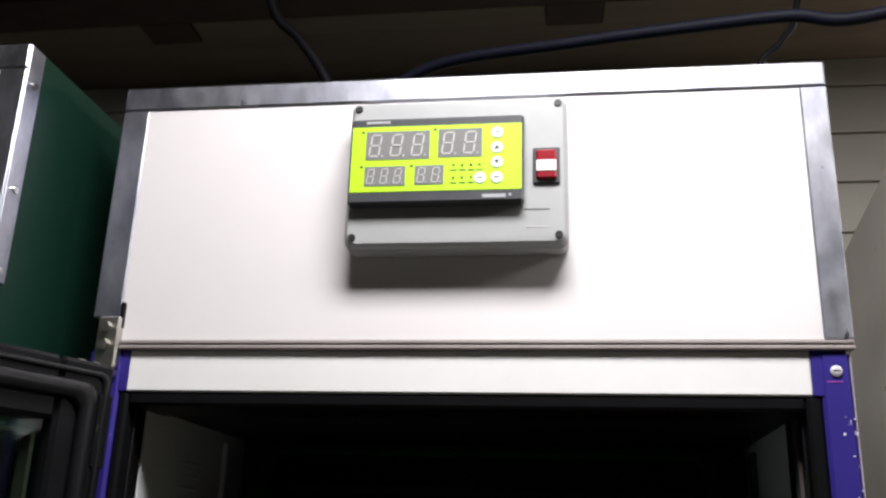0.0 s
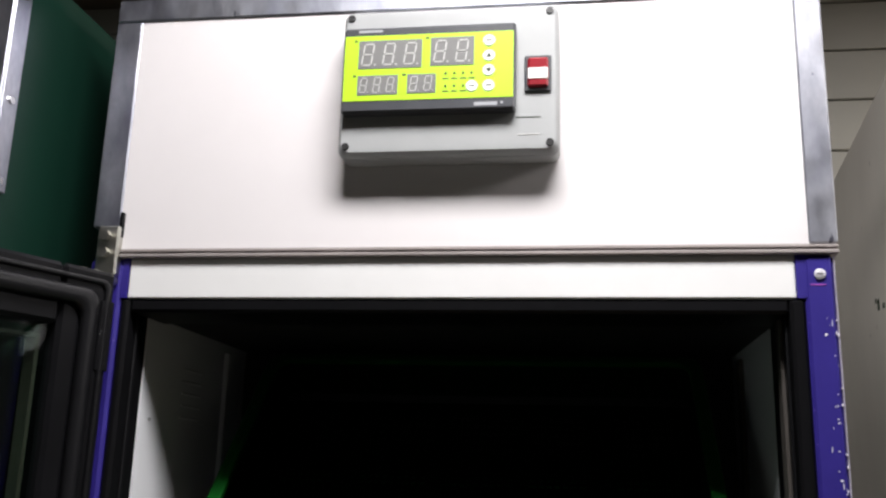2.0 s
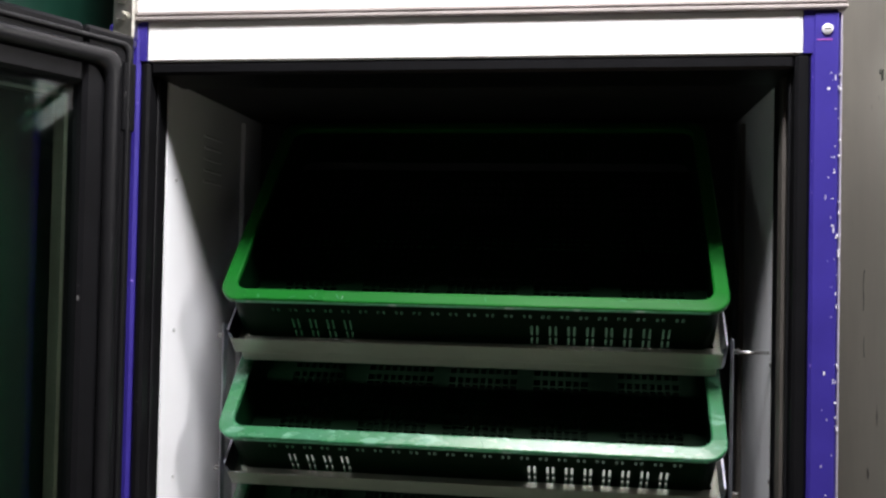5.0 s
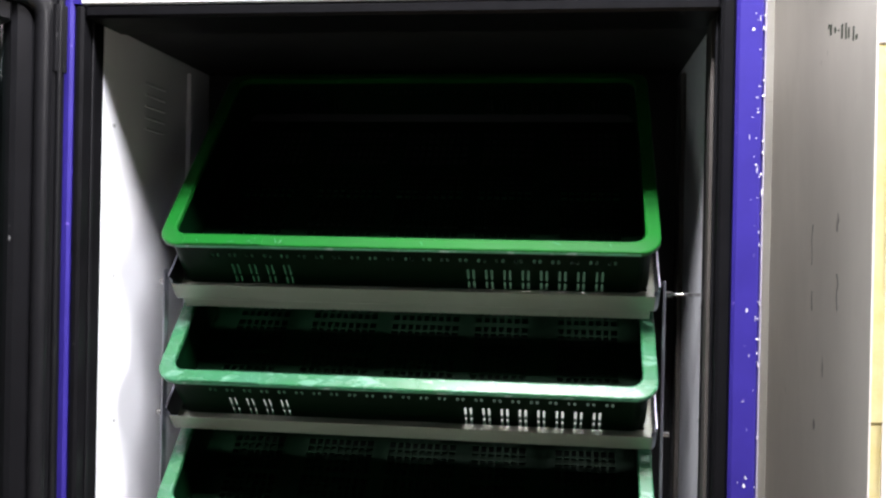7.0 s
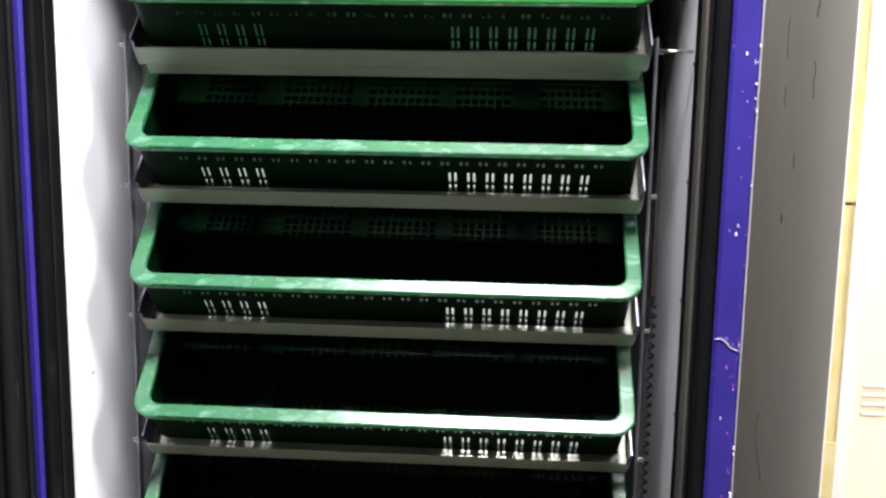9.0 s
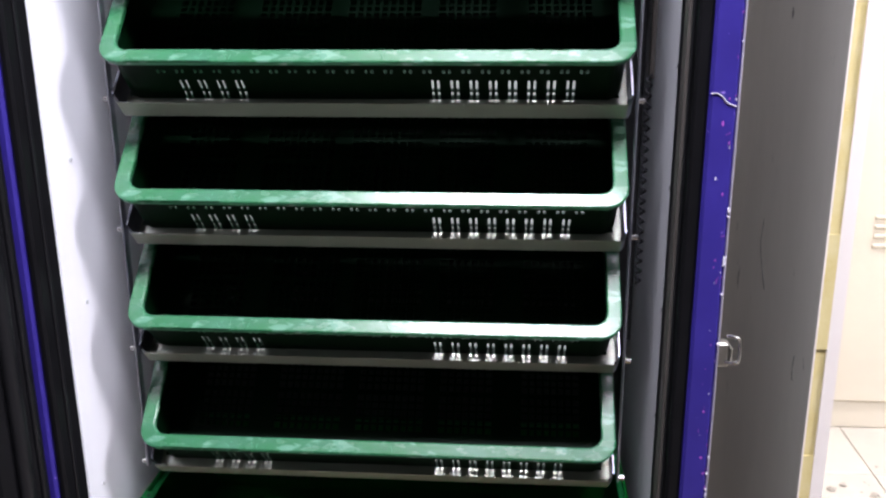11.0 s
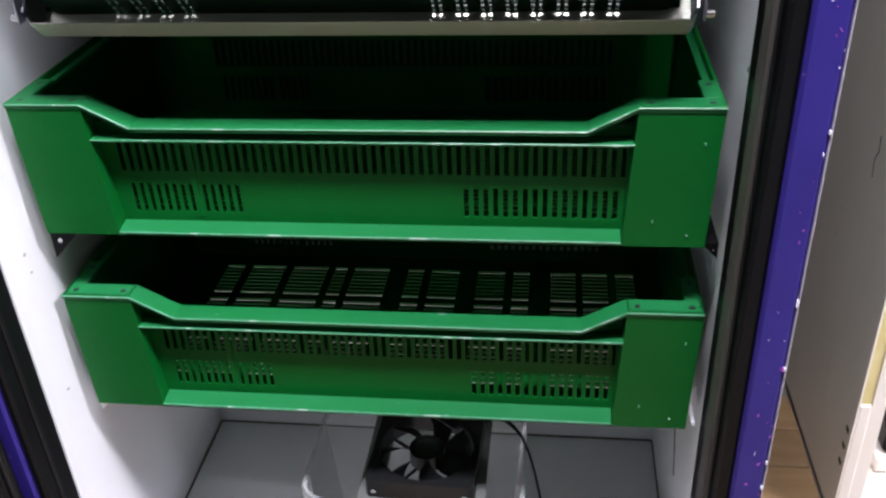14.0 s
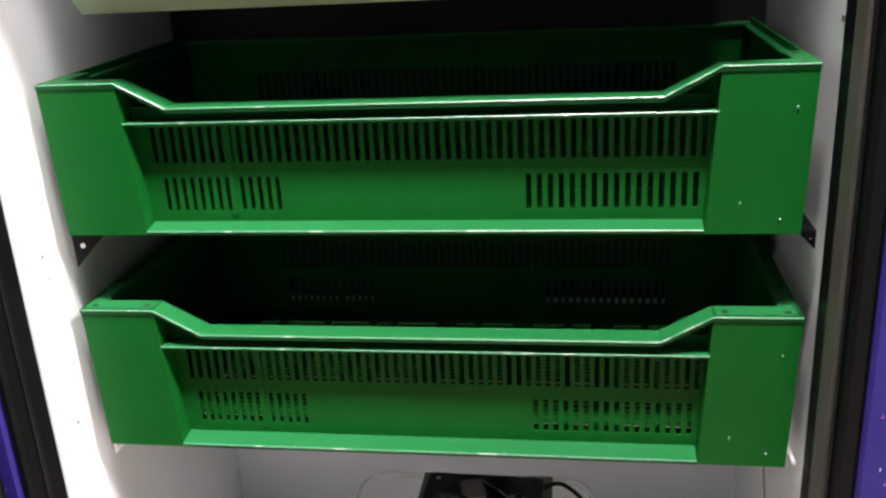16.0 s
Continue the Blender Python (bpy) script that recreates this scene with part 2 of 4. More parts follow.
# ---- building helpers ----
def add_box(bm, x0, x1, y0, y1, z0, z1, c=0.0, m=None):
    """A box, with its edges chamfered by c; m moves it."""
    xs, ys, zs = (x0, x1), (y0, y1), (z0, z1)
    if c <= 0:
        v = [bm.verts.new((x, y, z)) for x in xs for y in ys for z in zs]
        for f in ((0, 1, 3, 2), (4, 6, 7, 5), (0, 4, 5, 1), (2, 3, 7, 6), (0, 2, 6, 4), (1, 5, 7, 3)):
            bm.faces.new([v[i] for i in f])
    else:
        c = min(c, 0.45 * min(abs(x1 - x0), abs(y1 - y0), abs(z1 - z0)))
        key, v = {}, []
        for i in (0, 1):
            for j in (0, 1):
                for k in (0, 1):
                    px, py, pz = xs[i], ys[j], zs[k]
                    dx, dy, dz = (c if i == 0 else -c), (c if j == 0 else -c), (c if k == 0 else -c)
                    for a, co in enumerate(((px, py + dy, pz + dz), (px + dx, py, pz + dz), (px + dx, py + dy, pz))):
                        key[i, j, k, a] = bm.verts.new(co)
                        v.append(key[i, j, k, a])
        for s in (0, 1):
            bm.faces.new([key[s, 0, 0, 0], key[s, 0, 1, 0], key[s, 1, 1, 0], key[s, 1, 0, 0]])
            bm.faces.new([key[0, s, 0, 1], key[0, s, 1, 1], key[1, s, 1, 1], key[1, s, 0, 1]])
            bm.faces.new([key[0, 0, s, 2], key[0, 1, s, 2], key[1, 1, s, 2], key[1, 0, s, 2]])
        for p in (0, 1):
            for q in (0, 1):
                bm.faces.new([key[p, q, 0, 0], key[p, q, 1, 0], key[p, q, 1, 1], key[p, q, 0, 1]])
                bm.faces.new([key[p, 0, q, 0], key[p, 1, q, 0], key[p, 1, q, 2], key[p, 0, q, 2]])
                bm.faces.new([key[0, p, q, 1], key[1, p, q, 1], key[1, p, q, 2], key[0, p, q, 2]])
        for i in (0, 1):
            for j in (0, 1):
                for k in (0, 1):
                    bm.faces.new([key[i, j, k, a] for a in range(3)])
    if m is not None:
        for w in v:
            w.co = m @ w.co
    return v


def bx(x0, x1, y0, y1, z0, z1, c=0.0):
    bm = bmesh.new()
    add_box(bm, x0, x1, y0, y1, z0, z1, c)
    return bm


def add_cyl(bm, p, q, r, n=12, r2=None):
    """A closed cylinder or cone from p to q."""
    p, q = Vector(p), Vector(q)
    turn = (q - p).to_track_quat("Z", "Y").to_matrix()
    rings = []
    for at, rad in ((p, r), (q, r if r2 is None else r2)):
        rings.append([bm.verts.new(at + turn @ Vector((rad * math.cos(2 * math.pi * k / n), rad * math.sin(2 * math.pi * k / n), 0))) for k in range(n)])
    for k in range(n):
        bm.faces.new([rings[0][k], rings[0][(k + 1) % n], rings[1][(k + 1) % n], rings[1][k]])
    bm.faces.new(rings[0][::-1])
    bm.faces.new(rings[1])


def cyl(p, q, r, n=12, r2=None):
    bm = bmesh.new()
    add_cyl(bm, p, q, r, n, r2)
    return bm


def add_tube(bm, pts, r, n=8):
    """A round tube along a line of points."""
    pts = [Vector(p) for p in pts]
    last = None
    for i, p in enumerate(pts):
        d = (pts[min(i + 1, len(pts) - 1)] - pts[max(i - 1, 0)]).normalized()
        a = d.cross(Vector((0.13, 0.21, 0.97)))
        a = (a if a.length > 0.1 else d.cross(Vector((1, 0, 0)))).normalized()
        b = d.cross(a)
        ring = [bm.verts.new(p + r * (math.cos(2 * math.pi * k / n) * a + math.sin(2 * math.pi * k / n) * b)) for k in range(n)]
        if last:
            for k in range(n):
                bm.faces.new([last[k], last[(k + 1) % n], ring[(k + 1) % n], ring[k]])
        else:
            bm.faces.new(ring[::-1])
        last = ring
    bm.faces.new(last)


def spline(pts, steps=10):
    """A smooth line through the points."""
    pts = [Vector(p) for p in pts]
    out = []
    for i in range(len(pts) - 1):
        p0, p1, p2, p3 = pts[max(i - 1, 0)], pts[i], pts[i + 1], pts[min(i + 2, len(pts) - 1)]
        for s in range(steps):
            t = s / steps
            out.append(0.5 * (2 * p1 + (p2 - p0) * t + (2 * p0 - 5 * p1 + 4 * p2 - p3) * t * t + (3 * p1 - p0 - 3 * p2 + p3) * t ** 3))
    return out + [pts[-1]]


def tube(pts, r, n=8, steps=10):
    bm = bmesh.new()
    add_tube(bm, spline(pts, steps), r, n)
    return bm


def round_loop(x0, x1, y0, y1, r, n=5):
    """A rounded rectangle's corners, counter-clockwise."""
    out = []
    for cx, cy, a in ((x1 - r, y0 + r, -90), (x1 - r, y1 - r, 0), (x0 + r, y1 - r, 90), (x0 + r, y0 + r, 180)):
        for k in range(n + 1):
            w = radians(a + 90 * k / n)
            out.append((cx + r * math.cos(w), cy + r * math.sin(w)))
    return out


def add_loops(bm, loops, close=False):
    """Skins a run of loops (lists of x, y, z with equal counts); close joins the last one to the first."""
    rings = [[bm.verts.new(p) for p in loop] for loop in loops]
    n = len(rings[0])
    pairs = list(zip(rings, rings[1:])) + ([(rings[-1], rings[0])] if close else [])
    for a, b in pairs:
        for k in range(n):
            bm.faces.new([a[k], a[(k + 1) % n], b[(k + 1) % n], b[k]])
    return rings


def add_plate(bm, loop2d, place):
    """A flat plate of a 2D outline between two depths; place(u, v, side) gives its points."""
    a, b = ([bm.verts.new(place(u, v, s)) for u, v in loop2d] for s in (0, 1))
    n = len(loop2d)
    bm.faces.new(a[::-1])
    bm.faces.new(b)
    for k in range(n):
        bm.faces.new([a[k], a[(k + 1) % n], b[(k + 1) % n], b[k]])


def part(name, bm, material, parent=None, label="", smooth=False):
    me = bpy.data.meshes.new(name)
    bmesh.ops.recalc_face_normals(bm, faces=bm.faces)
    bm.to_mesh(me)
    bm.free()
    me.materials.append(M[material])
    if smooth:
        for p in me.polygons:
            p.use_smooth = True
    ob = new(name, me)
    if parent is not None:
        ob.parent = parent
    if label:
        ob["label"] = label
    return ob


def thing(name, label, category, group="", kind="", at=None):
    ob = new(name)
    ob.empty_display_size = 0.05
    tagged(ob, label, category, group, kind)
    if at is not None:
        ob.matrix_world = at
    return ob


def slotted(bm, x0, x1, y0, y1, z0, z1, rows):
    """An upright sheet with rows of slots cut through: rows of (low, high, list of (from, to)), bottom row first."""
    z = z0
    for lo, hi, holes in rows:
        if lo > z:
            add_box(bm, x0, x1, y0, y1, z, lo)
        x = x0
        for a, b in holes:
            add_box(bm, x, a, y0, y1, lo, hi)
            x = b
        add_box(bm, x, x1, y0, y1, lo, hi)
        z = hi
    if z1 > z:
        add_box(bm, x0, x1, y0, y1, z, z1)


# ---- the room ----
def structure(name, bm, material, label, category):
    return tagged(part(name, bm, material), label, category, kind="structure")


WALL_Y, CEIL = 1.00, 2.80
structure("floor", bx(-2.6, 3.0, -2.6, 2.4, -0.10, -0.012), "cream_dark", "dusty concrete slab under the whole room", "floor")
boards = thing("floor_boards", "worn brown wooden floorboards beside the cabinet", "floor", kind="structure")
tiles = thing("floor_tiles", "pale cream floor tiles strewn with crumbs of plaster", "floor", kind="structure")
wall_back = structure("wall_back", bx(-2.6, 0.84, WALL_Y + 0.014, WALL_Y + 0.10, -0.012, CEIL), "siding", "wall behind the cabinets clad in cream boards", "wall")
structure("wall_inner", bx(0.84, 0.90, WALL_Y + 0.114, 2.30, -0.012, CEIL), "cream", "plain cream side wall of the next bay", "wall")
structure("wall_far", bx(0.84, 3.0, 2.30, 2.40, -0.012, CEIL), "cream", "brightly lit cream wall of the next bay", "wall")
structure("wall_right", bx(2.9, 3.0, -2.6, 2.30, -0.012, CEIL), "dark_room_wall", "plain side wall out of view, near-black to cut bounce light", "wall")
structure("wall_left", bx(-2.6, -2.5, -2.6, WALL_Y + 0.014, -0.012, CEIL), "dark_room_wall", "plain side wall out of view, near-black to cut bounce light", "wall")
structure("wall_front", bx(-2.5, 2.9, -2.6, -2.5, -0.012, CEIL), "dark_room_wall", "plain wall facing the cabinets, out of view, near-black to cut bounce light", "wall")
structure("ceiling", bx(-2.6, 3.0, -2.6, 2.4, CEIL, CEIL + 0.05), "ceiling_wood", "low ceiling of dark brown plywood", "ceiling")

beam = thing("ceiling_beam", "pale wooden ceiling batten broken by dark blocks", "beam", kind="structure")
for x0, x1 in ((-1.8, -0.768), (-0.659, 0.077), (0.190, 0.74), (0.84, 1.5)):
    part("batten", bx(x0, x1, 0.70, 0.765, CEIL - 0.022, CEIL - 0.001, 0.003), "pale_wood", beam)
for x0, x1 in ((-0.768, -0.659), (0.077, 0.190), (0.74, 0.84)):
    part("block", bx(x0, x1, 0.69, 0.77, CEIL - 0.028, CEIL - 0.001, 0.002), "dark_wood", beam)
part("edge_board", bx(-1.8, 1.5, 0.58, 0.69, CEIL - 0.03, CEIL - 0.001, 0.003), "dark_wood", beam)


# ---- lamps ----
def panel_lamp(at, sx, sy):
    lamp = thing("ceiling_lamp", "unseen flat white rectangular ceiling lamp, switched on", "lamp", "ceiling lamps", at=pose(*at))
    part("housing", bx(-sx / 2, sx / 2, -sy / 2, sy / 2, 0.004, 0.034, 0.006), "lamp_white", lamp)
    part("diffuser", bx(-sx / 2 + 0.013, sx / 2 - 0.013, -sy / 2 + 0.013, sy / 2 - 0.013, -0.004, 0.0035, 0.002), "lamp_glow", lamp, "glowing white diffuser")


# The second panel only houses the added side fill light.
for at, sx, sy in ((LAMP, 0.64, 0.34), (SIDE_FILL, 1.16, 0.46), (FAR_LAMP, 1.16, 0.31)):
    panel_lamp(at, sx, sy)


# ---- the incubator cabinet ----
XL, XR, PR, TOPZ = -0.375, 0.379, 0.374, 2.238
LX, RX, BY, FZ, TZ = -0.327, 0.337, 0.425, 0.106, 1.886
cab = thing("incubator_cabinet", "white and blue fridge cabinet turned into an egg incubator", "incubator")
part("side_wall", bx(XL, LX - 0.002, 0.031, 0.49, 0.0, 1.94), "cabinet_green", cab, "dark green outer side")
part("side_wall", bx(RX + 0.002, PR, 0.031, 0.49, 0.0, 1.94), "cabinet_green", cab, "dark green outer side")
part("rear_wall", bx(LX - 0.002, RX + 0.002, BY + 0.006, 0.49, 0.0, 1.94), "cabinet_green", cab)
part("base", bx(LX - 0.002, RX + 0.002, 0.03, BY + 0.006, 0.0, FZ - 0.005), "black_plastic", cab)
part("plinth", bx(-0.331, 0.340, 0.0, 0.03, 0.0, FZ - 0.03, 0.002), "header_white", cab)
part("top_box", bx(XL + 0.002, XR - 0.002, 0.012, 0.49, 1.942, TOPZ - 0.004), "cabinet_green", cab)
for name, box, m, lab in (
    ("liner_left", (LX - 0.002, LX, 0.050, BY, FZ, TZ), "liner", "dented white inner side"),
    ("liner_right", (RX, RX + 0.002, 0.100, BY, FZ, TZ), "liner", "dented white inner side"),
    ("liner_back", (LX, RX, BY, BY + 0.005, FZ, 1.86), "liner", "white inner back"),
    ("liner_floor", (LX, RX, 0.03, BY, FZ - 0.004, FZ), "liner", "white inner floor"),
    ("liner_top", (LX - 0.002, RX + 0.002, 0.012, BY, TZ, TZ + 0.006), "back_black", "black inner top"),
    # Lower sheet is added to darken what shows behind the trays and crates.
    ("back_cover", (LX + 0.001, RX - 0.001, 0.416, 0.422, 0.445, 0.929), "back_black", "black sheet at the inner back"),
    ("back_cover", (LX + 0.004, RX - 0.004, 0.345, 0.352, 0.93, TZ - 0.002), "back_black", "black sheet at the inner back"),
):
    part(name, bx(*box), m, cab, lab)
part("corner_strip", bx(LX, LX + 0.006, 0.275, 0.292, 1.30, TZ - 0.012, 0.001), "liner", cab)
part("corner_strip", bx(RX - 0.006, RX, 0.285, 0.300, 1.30, TZ - 0.012, 0.001), "grey_seal", cab)
for k in range(5):
    part("vent_rib", bx(LX, LX + 0.0018, 0.150, 0.205, 1.837 - 0.014 * k, 1.840 - 0.014 * k, 0.001), "liner", cab)

# front frame
bm = bx(XL, -0.338, 0.0, 0.03, 0.0, 1.938, 0.003)
add_box(bm, -0.338, -0.331, 0.001, 0.03, TZ + 0.0105, 1.938)
part("post", bm, "blue_paint", cab, "chipped dark blue post")
bm = bx(0.3475, PR, 0.0, 0.03, 0.0, 1.938, 0.003)
add_box(bm, 0.340, 0.3495, 0.001, 0.03, TZ + 0.0105, 1.938)
part("post", bm, "blue_paint", cab, "chipped dark blue post")
part("jamb", bx(-0.3378, -0.3275, 0.002, 0.050, FZ, TZ + 0.010, 0.003), "black_plastic", cab, "black plastic door jamb")
part("jamb", bx(0.333, 0.3473, 0.002, 0.100, FZ, TZ + 0.010, 0.003), "black_plastic", cab, "black plastic door jamb")
part("jamb", bx(-0.3275, 0.333, 0.004, 0.085, TZ - 0.004, TZ + 0.010, 0.003), "black_plastic", cab, "black plastic head jamb")
bm = bx(0.3295, 0.3328, 0.040, 0.056, FZ, TZ - 0.004)
for v in bm.verts:
    if v.co.z < 1.0:
        v.co.y += 0.003 if v.co.y > 0.05 else -0.016
part("jamb_seal", bm, "grey_seal", cab, "brownish grey seal strip")
part("jamb_lip", bx(0.3300, 0.3328, 0.016, 0.020, FZ, TZ - 0.004, 0.001), "rubber", cab)
part("jamb_lip", bx(-0.3273, -0.3250, 0.020, 0.026, FZ, TZ - 0.004, 0.001), "rubber", cab)
part("header", bx(-0.3308, 0.3398, 0.002, 0.012, TZ + 0.010, 1.9385, 0.0015), "header_white", cab, "white strip over the opening")
part("rail", bx(-0.345, 0.3795, -0.0045, 0.012, 1.9385, 1.9425, 0.001), "rail_metal", cab, "thin dull metal rail")
part("rail", bx(-0.345, 0.3795, -0.0035, 0.012, 1.9440, 1.9475, 0.001), "rail_metal", cab, "thin dull metal rail")
part("front_panel", bx(-0.347, 0.355, -0.001, 0.010, 1.9480, TOPZ - 0.020, 0.0005), "white_panel", cab, "plain white front panel")
part("trim", bx(XL, XR, -0.004, 0.018, TOPZ - 0.027, TOPZ, 0.0015), "aluminium", cab, "brushed aluminium angle")
part("trim", bx(XL - 0.0005, -0.345, -0.003, 0.018, 1.972, TOPZ - 0.0275, 0.0015), "aluminium", cab, "brushed aluminium angle")
part("trim", bx(0.353, XR + 0.0005, -0.003, 0.018, 1.9485, TOPZ - 0.0275, 0.0015), "aluminium", cab, "brushed aluminium angle")
part("peg", cyl((-0.052, 0.04, TOPZ - 0.006), (-0.052, 0.04, TOPZ + 0.016), 0.003), "steel", cab)
bm = bmesh.new()
add_cyl(bm, (0.361, 0.0, 1.919), (0.361, -0.002, 1.919), 0.0052, 18)
add_cyl(bm, (0.361, -0.002, 1.919), (0.361, -0.0032, 1.919), 0.0052, 18, 0.0030)
part("screw", bm, "screw_white", cab, "bright screw head in the blue post")
part("screw_slot", bx(0.3580, 0.3640, -0.0036, -0.0030, 1.9183, 1.9193), "screw_dark", cab)
part("smear", bx(0.352, 0.366, -0.0006, 0.001, 1.9085, 1.9095), "chip_magenta", cab)

# chips in the blue paint of the right post
rnd = random.Random(4)
for k in range(125):
    z = rnd.uniform(0.25, 1.90)
    x = 0.3475 + 0.0265 * (0.30 + 0.70 * rnd.random() ** 0.6)
    w, h = 0.0004 + 0.0011 * rnd.random() ** 3, 0.0005 + 0.0026 * rnd.random() ** 3
    loop = [(w * rnd.uniform(0.6, 1.2) * math.cos(a), h * rnd.uniform(0.6, 1.2) * math.sin(a)) for a in (0.2, 1.1, 2.1, 3.2, 4.2, 5.3)]
    bm = bmesh.new()
    add_plate(bm, loop, lambda u, v, s, x=min(x, 0.3722), z=z: (x + u, -0.0005 + 0.001 * s, z + v))
    part("paint_chip", bm, "chip_magenta" if (rnd.random() < 0.6 and z < 1.40) else "chip_white", cab)
bm = bmesh.new()
add_tube(bm, spline([(0.3485, -0.0003, 1.3150), (0.3545, -0.0003, 1.3152), (0.3595, -0.0003, 1.3120), (0.3625, -0.0003, 1.3080), (0.3660, -0.0003, 1.3055), (0.3725, -0.0003, 1.3035)]), 0.0008, 6)
part("scratch", bm, "chip_grey", cab, "whitish scratch in the paint")

part("post_edge", bx(PR + 0.0002, PR + 0.0014, 0.0005, 0.008, 0.0, 1.936, 0.0004), "chip_grey", cab, "bare worn edge of the post")
for x0, x1, y0, y1 in ((LX, LX + 0.002, 0.06, BY - 0.001), (RX - 0.002, RX, 0.11, BY - 0.001), (LX + 0.002, RX - 0.002, BY - 0.002, BY)):
    part("floor_seam", bx(x0, x1, y0, y1, FZ, FZ + 0.002), "grime", cab, "dark grimy seam along the floor")
bm = bmesh.new()
add_tube(bm, [(RX - 0.0004, y, z) for y, z in ((0.30, 0.445), (0.285, 0.40), (0.27, 0.36), (0.262, 0.31), (0.24, 0.27), (0.225, 0.235))], 0.0010, 5)
part("crack", bm, "grime", cab, "thin dark crack in the liner")

# hinge under the left trim
hinge = part("hinge", bx(-0.365, -0.341, -0.010, 0.004, 1.918, 1.972, 0.002), "zinc", cab, "grey metal hinge bracket with two bolts")
part("hinge_arm", bx(-0.383, -0.341, -0.045, 0.0, 1.909, 1.9175, 0.002), "zinc", hinge)
for z in (1.960, 1.942):
    part("bolt", cyl((-0.354, -0.010, z), (-0.354, -0.017, z), 0.0056, 6), "zinc", hinge, "shiny hexagonal bolt")
part("hinge_pin", cyl((-0.366, -0.03, 1.898), (-0.366, -0.03, 1.922), 0.005), "zinc", hinge)
part("hinge_clip", bx(-0.3445, -0.3405, -0.006, 0.0, 1.960, 1.988, 0.001), "black_plastic", hinge)

# hasp on the right post
hasp = part("hasp", bx(0.3740, 0.3865, 0.002, 0.016, 1.040, 1.066, 0.002), "zinc", cab, "small metal hasp with a wire loop")
part("loop", tube([(0.383, 0.002, 1.046), (0.391, -0.005, 1.048), (0.394, -0.005, 1.052), (0.394, -0.005, 1.070), (0.391, -0.005, 1.075), (0.383, 0.002, 1.074)], 0.0018), "steel", hasp, "", True)
part("tongue", bx(0.3865, 0.3890, 0.000, 0.012, 1.044, 1.062, 0.001), "zinc", hasp)

# bare metal where the post's outer edge is knocked
rk = random.Random(17)
for k in range(26):
    z, h = rk.uniform(0.35, 1.88), rk.uniform(0.001, 0.004) * (2.5 if k % 9 == 0 else 1.0)
    part("edge_chip", bx(PR - rk.uniform(0.0006, 0.0018), PR + 0.0003, -0.0004, 0.002, z, z + h, 0.0003), "chip_white", cab)

# marks in the liners: small dents with screw heads
for y, z, r in ((0.073, 1.776, 0.0022), (0.077, 1.605, 0.0022), (0.085, 1.437, 0.002), (0.10, 1.228, 0.0022), (0.098, 1.06, 0.0022), (0.085, 0.83, 0.0022), (0.085, 0.622, 0.002), (0.088, 0.600, 0.0016), (0.086, 0.454, 0.002)):
    part("rivet", cyl((LX, y, z), (LX + 0.0012, y, z), r, 10), "box_grey", cab)
for z in (1.585, 1.46, 1.33, 1.20, 1.06, 0.93, 0.80):
    part("rivet", cyl((RX, 0.112, z), (RX - 0.002, 0.112, z), 0.0025, 10), "steel", cab)


# ---- its door, standing open ----
DH, DW = 1.916, 0.70
door = thing("cabinet_door", "open black-framed glass door of the incubator", "door", at=pose(-0.329, -0.026, 0.0, 0, 0, -114.5))
part("stile", bx(0.0, 0.060, -0.045, 0.0, 0.10, DH, 0.004), "black_plastic", door, "black frame profile")
part("stile", bx(DW - 0.06, DW, -0.045, 0.0, 0.10, DH, 0.004), "black_plastic", door)
part("top_rail", bx(0.060, DW - 0.06, -0.045, 0.0, DH - 0.060, DH, 0.004), "black_plastic", door)
part("bottom_rail", bx(0.060, DW - 0.06, -0.045, 0.0, 0.10, 0.16, 0.004), "black_plastic", door)


def frame_bead(x0, x1, z0, z1, r, y, width, depth):
    """A rounded bead laid round a rectangle on the inner face of the door."""
    bm = bmesh.new()
    loops = []
    for k in range(8):
        a = 2 * math.pi * k / 8
        o = width * math.cos(a)
        loops.append([(u, y + depth * math.sin(a), v) for u, v in round_loop(x0 - o, x1 + o, z0 - o, z1 + o, r, 4)])
    add_loops(bm, loops, True)
    return bm


part("gasket", frame_bead(0.030, DW - 0.03, 0.130, DH - 0.030, 0.014, 0.004, 0.009, 0.007), "rubber", door, "black rubber door gasket", True)
part("gasket_lip", frame_bead(0.010, DW - 0.010, 0.112, DH - 0.012, 0.008, 0.001, 0.003, 0.003), "rubber", door, "", True)
pane = part("pane", bx(0.055, DW - 0.055, -0.016, -0.011, 0.155, DH - 0.055), "door_glass", door, "dark reflecting double glass pane")
pane.visible_shadow = False
pane2 = part("pane", bx(0.055, DW - 0.055, -0.038, -0.034, 0.155, DH - 0.055), "door_glass", door, "outer glass pane")
pane2.visible_shadow = False
for x0, x1, z0, z1 in ((0.066, 0.070, 0.17, DH - 0.07), (DW - 0.07, DW - 0.066, 0.17, DH - 0.07), (0.07, DW - 0.07, DH - 0.0735, DH - 0.07), (0.07, DW - 0.07, 0.17, 0.1735)):
    part("spacer", bx(x0, x1, -0.033, -0.0165, z0, z1), "spacer_dark", door, "metal spacer between the panes")
part("hinge_plate", bx(0.001, 0.016, -0.001, 0.0025, DH - 0.10, DH - 0.03, 0.001), "black_plastic", door)


